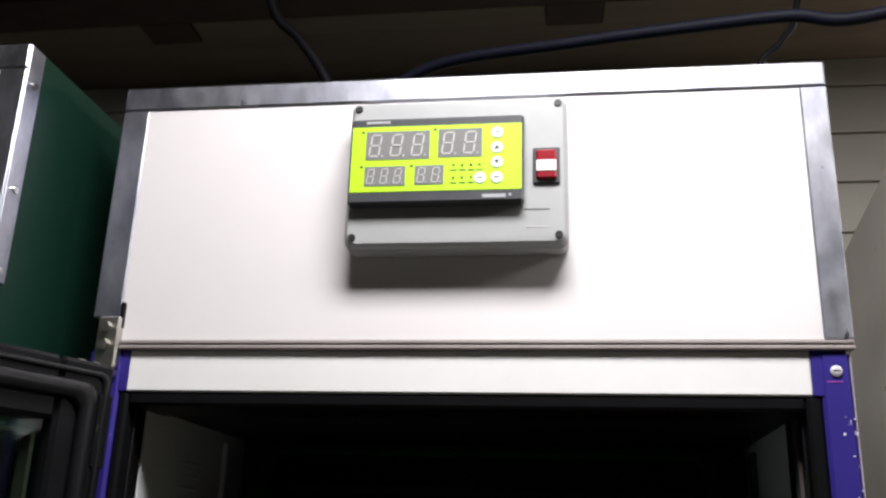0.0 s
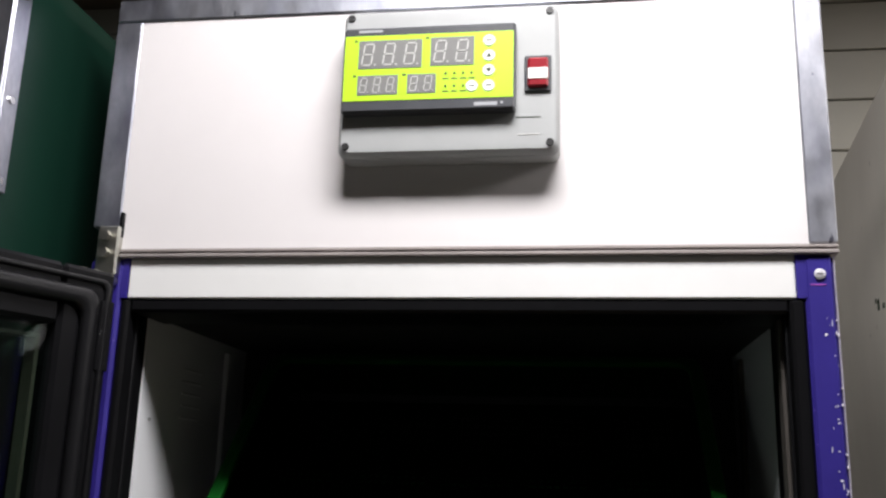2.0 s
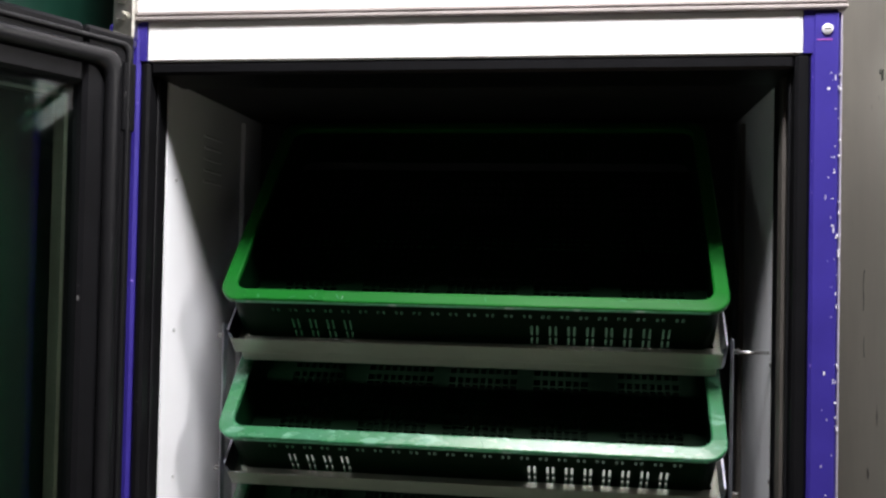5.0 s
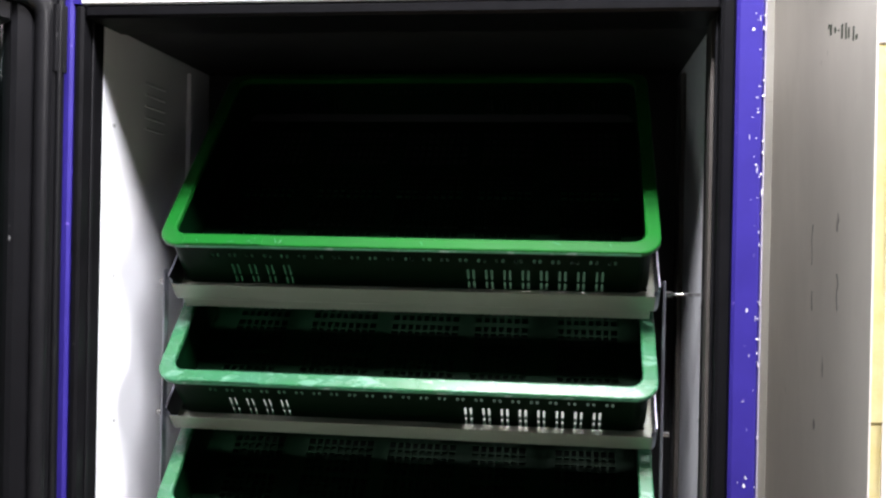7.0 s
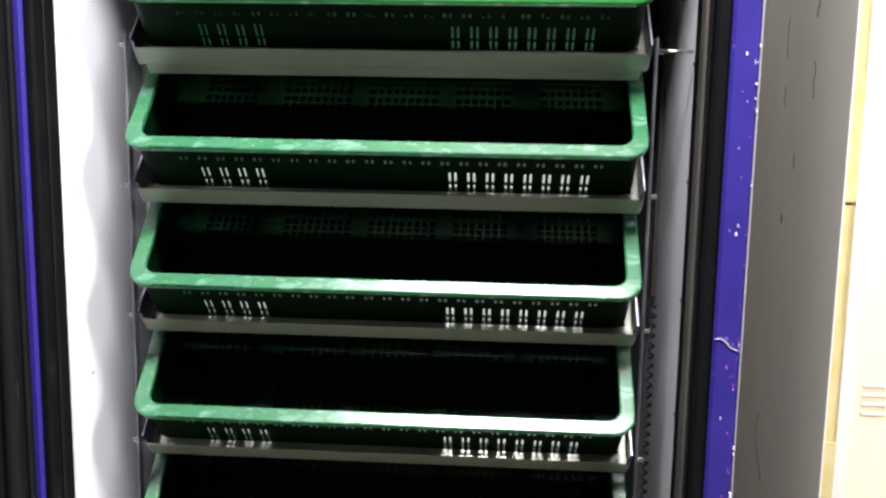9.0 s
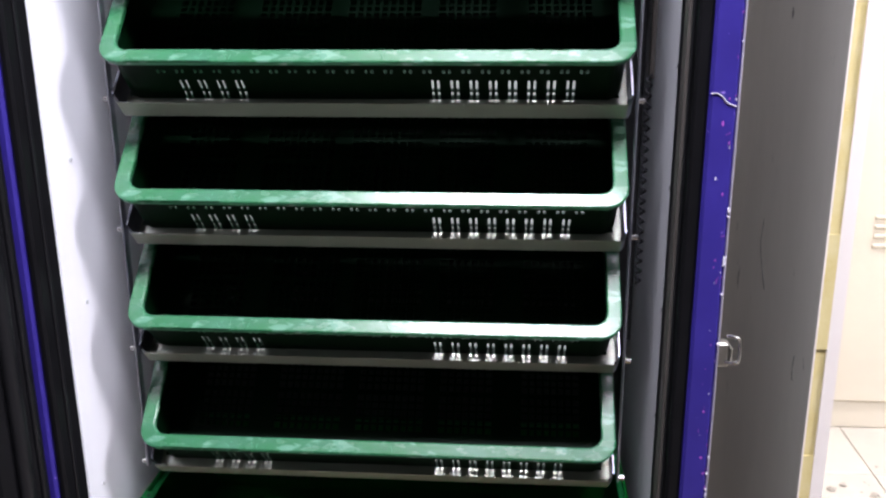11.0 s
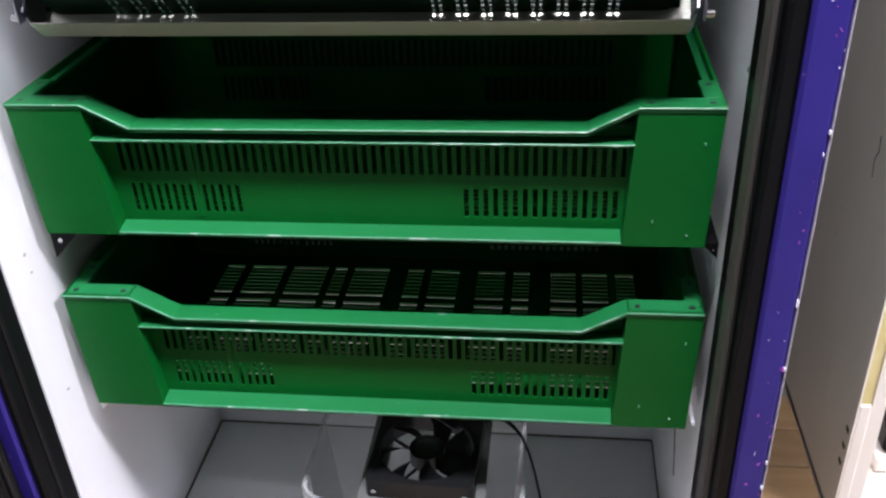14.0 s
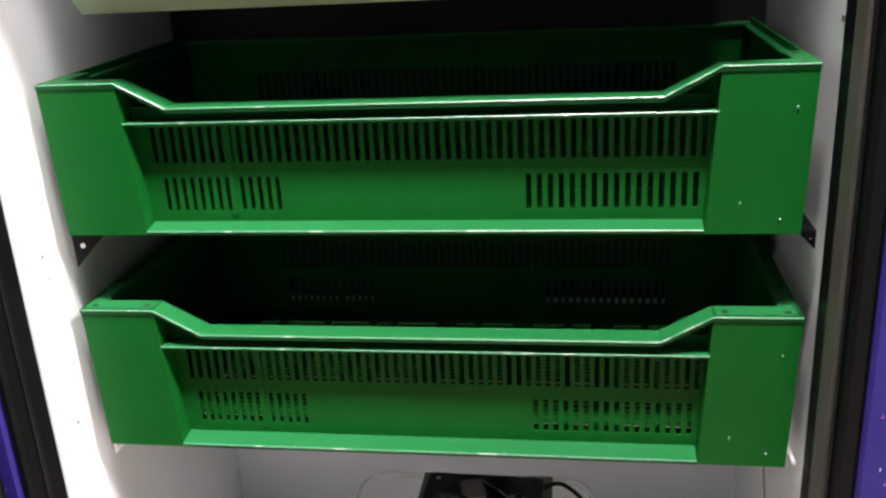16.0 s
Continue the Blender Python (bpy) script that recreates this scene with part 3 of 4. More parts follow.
# ---- controller on the front panel ----
ctrl = thing("temperature_controller", "grey wall box with a lime-green digital incubator controller", "controller")
X0, X1, Z0, Z1, FY = -0.104, 0.119, 2.034, 2.194, -0.036
bm = bmesh.new()
loops = []
for o, y in ((0.0, -0.0012), (0.0, -0.024), (0.0015, -0.025), (0.0015, -0.0262), (0.0, -0.0270), (0.001, -0.032), (0.004, -0.0356), (0.008, FY)):
    loops.append([(u, y, v) for u, v in round_loop(X0 + o, X1 - o, Z0 + o, Z1 - o, 0.009, 5)])
rings = add_loops(bm, loops)
bm.faces.new(rings[-1])
bm.faces.new(rings[0][::-1])
part("housing", bm, "box_grey", ctrl, "light grey plastic housing", True).data.set_sharp_from_angle(angle=radians(35))
for u in (X0 + 0.009, X1 - 0.009):
    for v in (Z0 + 0.010, Z1 - 0.009):
        bm = bmesh.new()
        add_cyl(bm, (u, FY + 0.001, v), (u, FY - 0.0015, v), 0.0042, 16, 0.0036)
        part("screw", bm, "screw_dark", ctrl, "black housing screw")
part("groove", bx(0.076, 0.101, FY - 0.0004, FY + 0.001, 2.0700, 2.0708), "ink", ctrl)
part("emboss", bx(0.078, 0.100, FY - 0.0005, FY + 0.001, 2.0520, 2.0530), "segment", ctrl)
BX0, BX1, BZ0, BZ1, PY = -0.099, 0.0765, 2.0745, 2.1675, -0.049
bezel = part("bezel", bx(BX0, BX1, PY, FY + 0.001, BZ0, BZ1, 0.0025), "bezel", ctrl, "dark grey display bezel")
BW, BH = BX1 - BX0, BZ1 - BZ0


def on_face(name, u0, u1, v0, v1, material, lift, parent, label=""):
    return part(name, bx(BX0 + u0 * BW, BX0 + u1 * BW, PY - lift, PY - lift + 0.0008, BZ1 - v1 * BH, BZ1 - v0 * BH), material, parent, label)


face = on_face("face", 0.012, 0.988, 0.105, 0.865, "lime", 0.0005, bezel, "lime-green control face")
on_face("label_bar", 0.09, 0.23, 0.035, 0.065, "pale_ink", 0.0004, bezel)
on_face("logo_bar", 0.77, 0.90, 0.915, 0.955, "pale_ink", 0.0004, bezel)
part("logo_dot", cyl((BX0 + 0.925 * BW, PY - 0.0006, BZ1 - 0.925 * BH), (BX0 + 0.925 * BW, PY, BZ1 - 0.925 * BH), 0.0014, 12), "pale_ink", bezel)

SEG = {"a": (0, 1, 0.5), "b": (1, 0.5, 0), "c": (1, -0.5, 0), "d": (0, -1, 0.5), "e": (-1, -0.5, 0), "f": (-1, 0.5, 0), "g": (0, 0, 0.5)}


def digit_mesh(w, h):
    """An unlit figure eight of seven segments, leaning a little to the right."""
    bm = bmesh.new()
    t = 0.13 * w
    for sx, sz, flat in SEG.values():
        if flat:
            loop = [(-0.42 * w, 0), (-0.34 * w, t / 2), (0.34 * w, t / 2), (0.42 * w, 0), (0.34 * w, -t / 2), (-0.34 * w, -t / 2)]
            cx, cz = 0, sz * h / 2
        else:
            loop = [(0, -0.22 * h), (t / 2, -0.18 * h), (t / 2, 0.18 * h), (0, 0.22 * h), (-t / 2, 0.18 * h), (-t / 2, -0.18 * h)]
            cx, cz = sx * 0.45 * w, sz * h / 2
        add_plate(bm, loop, lambda u, v, s, cx=cx, cz=cz: (cx + u + 0.13 * (cz + v), -0.0003 * (1 - s), cz + v))
    add_plate(bm, [(0.09 * w * math.cos(a), 0.09 * w * math.sin(a)) for a in [k * math.pi / 4 for k in range(8)]], lambda u, v, s: (0.68 * w + u, -0.0003 * (1 - s), -h / 2 + v))
    return bm


for u0, u1, v0, v1, n in ((0.095, 0.465, 0.165, 0.495, 3), (0.515, 0.765, 0.155, 0.485, 2), (0.095, 0.330, 0.575, 0.800, 3), (0.385, 0.550, 0.575, 0.795, 2)):
    window = on_face("display_window", u0, u1, v0, v1, "lcd", 0.0010, bezel, "grey unlit number display")
    cell = (u1 - u0) * BW / n
    h = (v1 - v0) * BH * 0.74
    for k in range(n):
        ob = part("digit", digit_mesh(min(0.50 * cell, 0.62 * h), h), "segment", window)
        ob.location = (BX0 + u0 * BW + (k + 0.45) * cell, PY - 0.0012, BZ1 - (v0 + v1) / 2 * BH)
    on_face("caption", u0 - 0.03, u0 - 0.01, v0 - 0.01, v0 + 0.012, "ink", 0.0007, bezel)
for u, v, mark in ((0.85, 0.21, 0), (0.85, 0.385, 1), (0.85, 0.555, -1), (0.85, 0.73, 0), (0.755, 0.73, 0)):
    cx, cz = BX0 + u * BW, BZ1 - v * BH
    bm = bmesh.new()
    add_cyl(bm, (cx, PY - 0.0004, cz), (cx, PY - 0.0014, cz), 0.0062, 24, 0.0058)
    key = part("button", bm, "white_key", bezel, "round white push button")
    bm = bmesh.new()
    if mark:
        add_plate(bm, [(-0.0028, -0.0020 * mark), (0.0028, -0.0020 * mark), (0, 0.0026 * mark)], lambda a, b, s, cx=cx, cz=cz: (cx + a, PY - 0.0017 + 0.0006 * s, cz + b))
    else:
        add_box(bm, cx - 0.0028, cx + 0.0028, PY - 0.0017, PY - 0.0012, cz - 0.0005, cz + 0.0005)
    part("mark", bm, "ink", key)
for v, us in ((0.58, (0.605, 0.655, 0.705, 0.752)), (0.725, (0.605, 0.655, 0.705))):
    for u in us:
        cx, cz = BX0 + u * BW, BZ1 - v * BH
        part("indicator", cyl((cx, PY - 0.0004, cz), (cx, PY - 0.0012, cz), 0.0012, 10), "ink", bezel)
        on_face("caption", u - 0.018, u + 0.018, v + 0.052, v + 0.066, "ink", 0.0007, bezel)
switch = part("switch_frame", bx(0.0850, 0.1115, FY - 0.003, FY + 0.001, 2.0965, 2.1350, 0.001), "bezel", ctrl, "black frame of the rocker switch")
rock = part("rocker", bx(0.0880, 0.1085, FY - 0.007, FY - 0.002, 2.1000, 2.1315, 0.002), "switch_red", switch, "glossy red rocker switch")
part("rocker_face", bx(0.0885, 0.1080, FY - 0.0078, FY - 0.0069, 2.1080, 2.1195, 0.0003), "white_key", rock, "worn white middle of the rocker")


# ---- egg trays on the turning frame ----
def tray_wall_rows():
    small = [(x + d, x + d + 0.0036) for x in [-0.225 + 0.0205 * k for k in range(23)] for d in (0.0, 0.0062)]
    tall = [(x + d, x + d + 0.0028) for x in [-0.205, -0.1845, -0.164, -0.1435] + [0.070 + 0.0205 * k for k in range(8)] for d in (0.0, 0.0062)]
    return [(-0.0700, -0.0595, tall), (-0.0560, -0.0400, tall), (-0.0285, -0.0225, small)]


TILT_TRAY = 45
TRAY_Z = (1.643, 1.488, 1.338, 1.188, 1.040, 0.889)


def egg_tray(at, rim_paint):
    """Basket with a broad rim, lying in a tilted aluminium frame; the origin is the middle of the rim's front edge."""
    tray = thing("egg_tray", "green plastic egg tray tilted forward in its aluminium frame", "egg tray", "tilted egg trays", at=at)
    W, L, D, O = 0.2815, 0.335, 0.072, 0.008
    bm = bmesh.new()
    loops = []
    for o, z in ((0.0, -0.006), (0.0, -0.001), (0.0015, 0.0), (0.0145, 0.0007), (0.016, -0.0003), (0.016, -0.006)):
        loops.append([(u, v, z) for u, v in round_loop(-W + o, W - o, o, L - o, 0.024 - 0.5 * o, 6)])
    add_loops(bm, loops, True)
    part("rim", bm, rim_paint, tray, "broad scuffed green rim")
    part("rim_edge", bx(-W + 0.022, W - 0.022, -0.0007, 0.0004, -0.0056, -0.0026, 0.0003), "worn_edge", tray, "pale worn lip of the rim")
    part("rim_splice", bx(-0.250, -0.158, 0.0008, 0.0158, -0.0002, 0.0008, 0.0003), rim_paint, tray, "scuffed mended stretch of the rim")
    rn = random.Random(31)
    for k in range(9):
        x, y, a, l = rn.uniform(-0.24, 0.25), rn.uniform(0.004, 0.011), rn.uniform(-1.2, 1.2), rn.uniform(0.002, 0.0055)
        bm = bmesh.new()
        add_tube(bm, [(x - l * math.sin(a), y - l * math.cos(a) * 0.6, 0.0007), (x, y, 0.0009), (x + l * math.sin(a), y + l * math.cos(a) * 0.6, 0.0007)], 0.0004, 4)
        part("scratch", bm, "rim_tape", tray, "pale scratch in the rim")
    # Walls, corners and floor use the green darkened for shade inside the basket.
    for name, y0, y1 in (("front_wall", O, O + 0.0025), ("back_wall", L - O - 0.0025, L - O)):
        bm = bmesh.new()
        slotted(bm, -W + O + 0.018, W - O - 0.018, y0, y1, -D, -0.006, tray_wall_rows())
        part(name, bm, "shaded_tray_green", tray, "slotted green wall")
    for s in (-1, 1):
        part("side_wall", bx(min(s * (W - O - 0.0025), s * (W - O)), max(s * (W - O - 0.0025), s * (W - O)), O + 0.018, L - O - 0.018, -D, -0.006), "shaded_tray_green", tray)
    loop = round_loop(-W + O, W - O, O, L - O, 0.018, 6)
    inner = round_loop(-W + O + 0.0025, W - O - 0.0025, O + 0.0025, L - O - 0.0025, 0.0155, 6)
    for q in range(4):
        bm = bmesh.new()
        o, i = loop[7 * q:7 * q + 7], inner[7 * q:7 * q + 7]
        rows = [[(*p, z) for p in a] for a, z in ((o, -D), (o, -0.006), (i, -0.006), (i, -D))]
        vs = [[bm.verts.new(p) for p in r] for r in rows]
        for a, b in zip(vs, vs[1:] + vs[:1]):
            for k in range(6):
                bm.faces.new([a[k], a[k + 1], b[k + 1], b[k]])
        part("corner", bm, "shaded_tray_green", tray)
    bm = bmesh.new()
    xs = [-W + 0.0107, -0.236, -0.172, -0.139, -0.056, -0.035, 0.049, 0.070, 0.136, 0.173, 0.245, W - 0.0107]
    ys = [0.0107, 0.050, 0.097, 0.104, 0.151, 0.158, 0.205, 0.225, 0.295, L - 0.0107]
    for a in range(0, len(xs), 2):
        add_box(bm, xs[a], xs[a + 1], 0.0107, L - 0.0107, -D, -D + 0.003)
    for a in range(1, len(xs) - 1, 2):
        for b in range(0, len(ys), 2):
            add_box(bm, xs[a], xs[a + 1], ys[b], ys[b + 1], -D, -D + 0.003)
        for b in range(1, len(ys) - 1, 2):
            nx, ny = max(3, round((xs[a + 1] - xs[a]) / 0.0090)), 5
            for k in range(1, nx):
                x = xs[a] + (xs[a + 1] - xs[a]) * k / nx
                add_box(bm, x - 0.0015, x + 0.0015, ys[b], ys[b + 1], -D, -D + 0.003)
            for k in range(1, ny):
                y = ys[b] + (ys[b + 1] - ys[b]) * k / ny
                add_box(bm, xs[a], xs[a + 1], y - 0.0015, y + 0.0015, -D + 0.0002, -D + 0.0028)
    part("grid_floor", bm, "shaded_tray_green", tray, "perforated green tray floor")["kind"] = "stuff"
    # the frame of flat aluminium bar round the basket
    fx, f0, f1 = 0.2835, -0.004, L + 0.002
    part("front_bar", bx(-fx + 0.004, fx - 0.004, f0 - 0.002, f0, -0.0865, -0.0625, 0.0006), "dull_aluminium", tray, "flat aluminium front bar of the frame")
    part("front_flange", bx(-fx + 0.017, fx - 0.017, f0 + 0.0002, 0.030, -0.0738, -0.0724), "dull_aluminium", tray, "aluminium flange under the basket's front")
    # Added strip: its pale colour makes the floor look lit through the slots.
    if rim_paint == "green_rim":
        part("foot_strip", bx(-W + 0.030, W - 0.030, 0.0108, 0.0355, -D + 0.0032, -D + 0.0046, 0.0004), "lit_floor_grey", tray, "added pale strip for the lit floor behind the slots")
    part("rear_bar", bx(-fx + 0.004, fx - 0.004, f1 - 0.002, f1, -0.089, -0.070), "dull_aluminium", tray)
    for s in (-1, 1):
        bm = bmesh.new()
        add_box(bm, s * fx - 0.001, s * fx + 0.001, f0 + 0.006, f1 - 0.006, -0.089, -0.056)
        for y, d in ((f0 + 0.006, -1), (f1 - 0.006, 1)):
            pts = [(s * (fx - 0.006 + 0.006 * math.cos(a)), y + d * 0.006 * math.sin(a)) for a in [radians(15 * k) for k in range(7)]]
            for p, q in zip(pts, pts[1:]):
                vs = [bm.verts.new((*w, z)) for w in (p, q) for z in (-0.089, -0.056)]
                bm.faces.new([vs[0], vs[1], vs[3], vs[2]])
        part("side_bar", bm, "aluminium", tray, "bent aluminium side bar")
        part("floor_strip", bx(min(s * fx, s * (fx - 0.016)), max(s * fx, s * (fx - 0.016)), f0 + 0.008, f1 - 0.008, -0.091, -0.089), "dull_aluminium", tray)
    return tray


first = egg_tray(pose(0.0075, 0.072, TRAY_Z[0], TILT_TRAY), "low_glare_rim")
second = egg_tray(pose(0.0075, 0.072, TRAY_Z[1], TILT_TRAY), "green_rim")
for z in TRAY_Z[2:]:
    copy_thing(second, pose(0.0075, 0.072, z, TILT_TRAY))
# the top frame carries a second bar
part("lower_bar", bx(-0.272, 0.275, -0.0054, -0.0036, -0.1010, -0.0870, 0.0006), "dull_aluminium", first, "second bar under the front bar")

link = thing("turning_linkage", "thin upright aluminium links joining the tilted trays", "linkage")
for x, z0 in ((-0.281, 0.84), (0.2965, 0.84)):
    bar = part("link_bar", bx(x - 0.001, x + 0.001, 0.112, 0.124, z0, 1.612, 0.0004), "aluminium", link, "flat upright link bar")
    for z in TRAY_Z:
        s = -1 if x < 0 else 1
        part("bolt", cyl((x + 0.001 * s, 0.118, z - 0.045), (x + 0.008 * s, 0.118, z - 0.045), 0.0032, 10), "steel", bar)
part("pull_rod", cyl((0.2975, 0.112, 1.598), (0.334, 0.112, 1.598), 0.0018), "steel", link, "bright steel rod", True)
bm = bmesh.new()
add_tube(bm, [(0.309 + 0.0028 * math.cos(k * 0.6), 0.128 + 0.0028 * math.sin(k * 0.6), 1.32 - 0.0011 * k) for k in range(215)], 0.0014, 5)
tagged(part("coiled_cable", bm, "cable_dark", None, "", True), "dark coiled sensor cable hanging beside the trays", "cable")


# ---- hatching crates ----
def hatch_crate(at, label):
    """Low crate with solid corners, a dipped front rim and slotted walls; the origin is the middle of the front's lower edge."""
    crate = thing("hatching_crate", label, "crate", "hatching crates", at=at)
    W, H, L, IN = 0.306, 0.130, 0.295, 0.018
    for s in (-1, 1):
        bm = bmesh.new()
        add_plate(bm, [(s * W * 0.985, 0.0), (s * 0.230, 0.0), (s * 0.2375, H), (s * W, H)], lambda u, v, d: (u, 0.003 * d, v))
        part("corner", bm, "green", crate, "solid green corner panel")
        bm = bmesh.new()
        add_plate(bm, [(0.003, 0.0), (IN + 0.002, 0.0), (IN + 0.002, H), (0.003, H)], lambda u, v, d, s=s: (s * (0.230 + 0.0075 * v / H + 0.002 * d), u, v))
        part("corner_return", bm, "green", crate)
        bm = bmesh.new()
        add_box(bm, -0.0015, 0.0015, 0.003, L, 0.0, H)
        for v in bm.verts:
            v.co.x += s * (W * 0.985 + W * 0.015 * v.co.z / H - 0.0015)
        part("side_wall", bm, "green", crate)
    row1 = [(x, x + 0.0043) for x in [-0.2220 + 0.00832 * k for k in range(55)]]
    low_l = [(x, x + 0.0038) for x in [-0.2165 + 0.0078 * k for k in range(8)] + [-0.149 + 0.0078 * k for k in range(5)]]
    low_r = [(x, x + 0.0043) for x in [0.0915 + 0.0087 * k for k in range(16)]]
    for name, y0, y1, top in (("front_wall", IN, IN + 0.0025, 0.106), ("back_wall", L - 0.0045, L - 0.002, H - 0.004)):
        bm = bmesh.new()
        slotted(bm, -0.2375, 0.2375, y0, y1, 0.0, top, [(0.016, 0.045, low_l + low_r), (0.058, 0.0885, row1)])
        part(name, bm, "green", crate, "slotted green wall")
    for y in (L - 0.0045,):
        for s in (-1, 1):
            part("back_corner", bx(min(s * 0.2375, s * 0.300), max(s * 0.2375, s * 0.300), y, y + 0.0025, 0.0, H - 0.004), "green", crate)
    # rim with its dip
    T = 0.0042
    path = [(-W, H), (-0.2375, H), (-0.1965, H - 0.0215), (0.1965, H - 0.0215), (0.2375, H), (W, H)]
    bm = bmesh.new()
    cross = [[bm.verts.new((x, y, z - dz)) for y, dz in ((-0.001, T), (-0.001, 0.0006), (-0.0004, 0.0), (IN + 0.002, 0.0), (IN + 0.002, T))] for x, z in path]
    for p, q in zip(cross, cross[1:]):
        for k in range(5):
            bm.faces.new([p[k], p[(k + 1) % 5], q[(k + 1) % 5], q[k]])
    bm.faces.new(cross[0])
    bm.faces.new(cross[-1][::-1])
    part("rim", bm, "crate_rim", crate, "worn pale edge of the dipped rim")
    part("rim_edge", tube([(x, -0.0012, z - 0.0008) for x, z in path], 0.0009, 6, 1), "worn_edge", crate, "pale worn edge")
    part("rib_edge", tube([(-0.2360, 0.0002, 0.0958), (0.2360, 0.0002, 0.0958)], 0.0008, 6, 1), "worn_edge", crate)
    part("foot_edge", tube([(-0.2295, -0.0008, 0.0030), (0.2295, -0.0008, 0.0030)], 0.0009, 6, 1), "worn_edge", crate)
    for s in (-1, 1):
        bm = bmesh.new()
        add_box(bm, min(s * W, s * (W - 0.016)), max(s * W, s * (W - 0.016)), IN + 0.002, 0.060, H - T, H, 0.0008)
        add_box(bm, min(s * W, s * (W - 0.010)), max(s * W, s * (W - 0.010)), 0.060, L, H - T - 0.006, H - 0.006, 0.0008)
        part("side_rim", bm, "crate_rim", crate)
        for x, y in ((s * (W - 0.010), 0.009), (s * 0.247, 0.009), (s * (W - 0.008), 0.050)):
            part("peg_hole", cyl((x, y, H - 0.001), (x, y, H + 0.0003), 0.0028, 12), "screw_dark", crate)
    part("back_rim", bx(-W, W, L - 0.012, L, H - 0.008, H - 0.004, 0.0008), "crate_rim", crate)
    part("ledge", bx(-0.2365, 0.2365, 0.0005, IN + 0.001, 0.0935, 0.0962, 0.0006), "crate_rim", crate, "thin rib along the front")
    bm = bmesh.new()
    vs = add_box(bm, -0.2300, 0.2300, -0.0005, IN + 0.001, 0.0, 0.0065)
    for v in vs:
        if v.co.z > 0.004 and v.co.y < 0.005:
            v.co.z = 0.0035
    part("foot_ledge", bm, "crate_rim", crate, "sloping pale ledge along the foot")
    for x, z, w, h in ((0.292, 0.098, 0.0008, 0.0010), (0.255, 0.025, 0.0006, 0.0016), (0.285, 0.012, 0.0008, 0.0006)):
        part("scuff", bx(x - w, x + w, -0.0014, 0.001, z - h, z + h, 0.0002), "worn_edge", crate, "small pale scuff")
    part("weld_line", bx(-0.1580, -0.1525, IN - 0.0010, IN + 0.001, 0.0115, 0.0925, 0.0004), "green", crate, "raised moulding line")
    # floor of fine slots between broad ribs
    bm = bmesh.new()
    xs = [-W + 0.006, -0.245, -0.222, -0.212, -0.168, -0.158, -0.113, -0.104, -0.088, -0.079, -0.034, -0.010, 0.010, 0.020, 0.055, 0.078, 0.112, 0.122, 0.142, 0.168, 0.198, 0.206, 0.236, 0.246, 0.268, W - 0.006]
    ys = [0.022, 0.050, 0.115, 0.125, 0.190, 0.201, 0.262, L - 0.006]
    for a in range(0, len(xs), 2):
        add_box(bm, xs[a], xs[a + 1], 0.022, L - 0.006, 0.001, 0.004)
    for a in range(1, len(xs) - 1, 2):
        for b in range(0, len(ys), 2):
            add_box(bm, xs[a], xs[a + 1], ys[b], ys[b + 1], 0.001, 0.004)
        for b in range(1, len(ys) - 1, 2):
            for k in range(1, 8):
                y = ys[b] + (ys[b + 1] - ys[b]) * k / 8
                add_box(bm, xs[a], xs[a + 1], y - 0.0022, y + 0.0022, 0.0012, 0.0038)
    part("grid_floor", bm, "green", crate, "slotted green crate floor")["kind"] = "stuff"
    return crate


CRATE_SIZE = Matrix.Scale(1.039, 4)
upper = hatch_crate(pose(0.004, 0.106, 0.6345) @ CRATE_SIZE, "green plastic hatching crate with slotted front, upper of two")
lower = copy_thing(upper, pose(0.006, 0.104, 0.4198) @ Matrix.Diagonal((1.003, 1.030, 1.060, 1.0)))
lower["label"] = "green plastic hatching crate standing above the fan"


def bracket(wall, s, off, size, z, material, label):
    """Small angle bracket on the inner side, with a triangular web under the crate's corner."""
    ob = thing("shelf_bracket", label, "bracket", "crate brackets")
    x = wall + s * off
    bm = bmesh.new()
    add_plate(bm, [(0, 0), (size, 0), (0, -size)], lambda u, v, d: (x + s * u, 0.114 + 0.002 * d, z + v))
    web = part("web", bm, material, ob)
    part("flange", bx(min(x, x + s * size), max(x, x + s * size), 0.114, 0.38, z, z + 0.0018), material, ob, "thin metal shelf flange")
    part("stay", bx(min(wall, x), max(wall, x), 0.26, 0.38, z, z + 0.0018), material, ob)
    part("wall_flange", bx(min(wall, wall + s * 0.0018), max(wall, wall + s * 0.0018), 0.26, 0.38, z - 0.02, z), material, ob)
    part("screw", cyl((x + s * 0.32 * size, 0.114, z - 0.32 * size), (x + s * 0.32 * size, 0.1122, z - 0.32 * size), 0.08 * size, 10), "steel", web)


for z, m, k, lab in ((0.6325, "black_plastic", 1.0, "black angle bracket carrying a crate"), (0.4178, "liner", 0.5, "white angle bracket carrying a crate")):
    bracket(LX + 0.0002, 1, 0.014, 0.032 * k, z, m, lab)
    bracket(RX - 0.0002, -1, 0.006, 0.014 * k * k, z, m, lab)


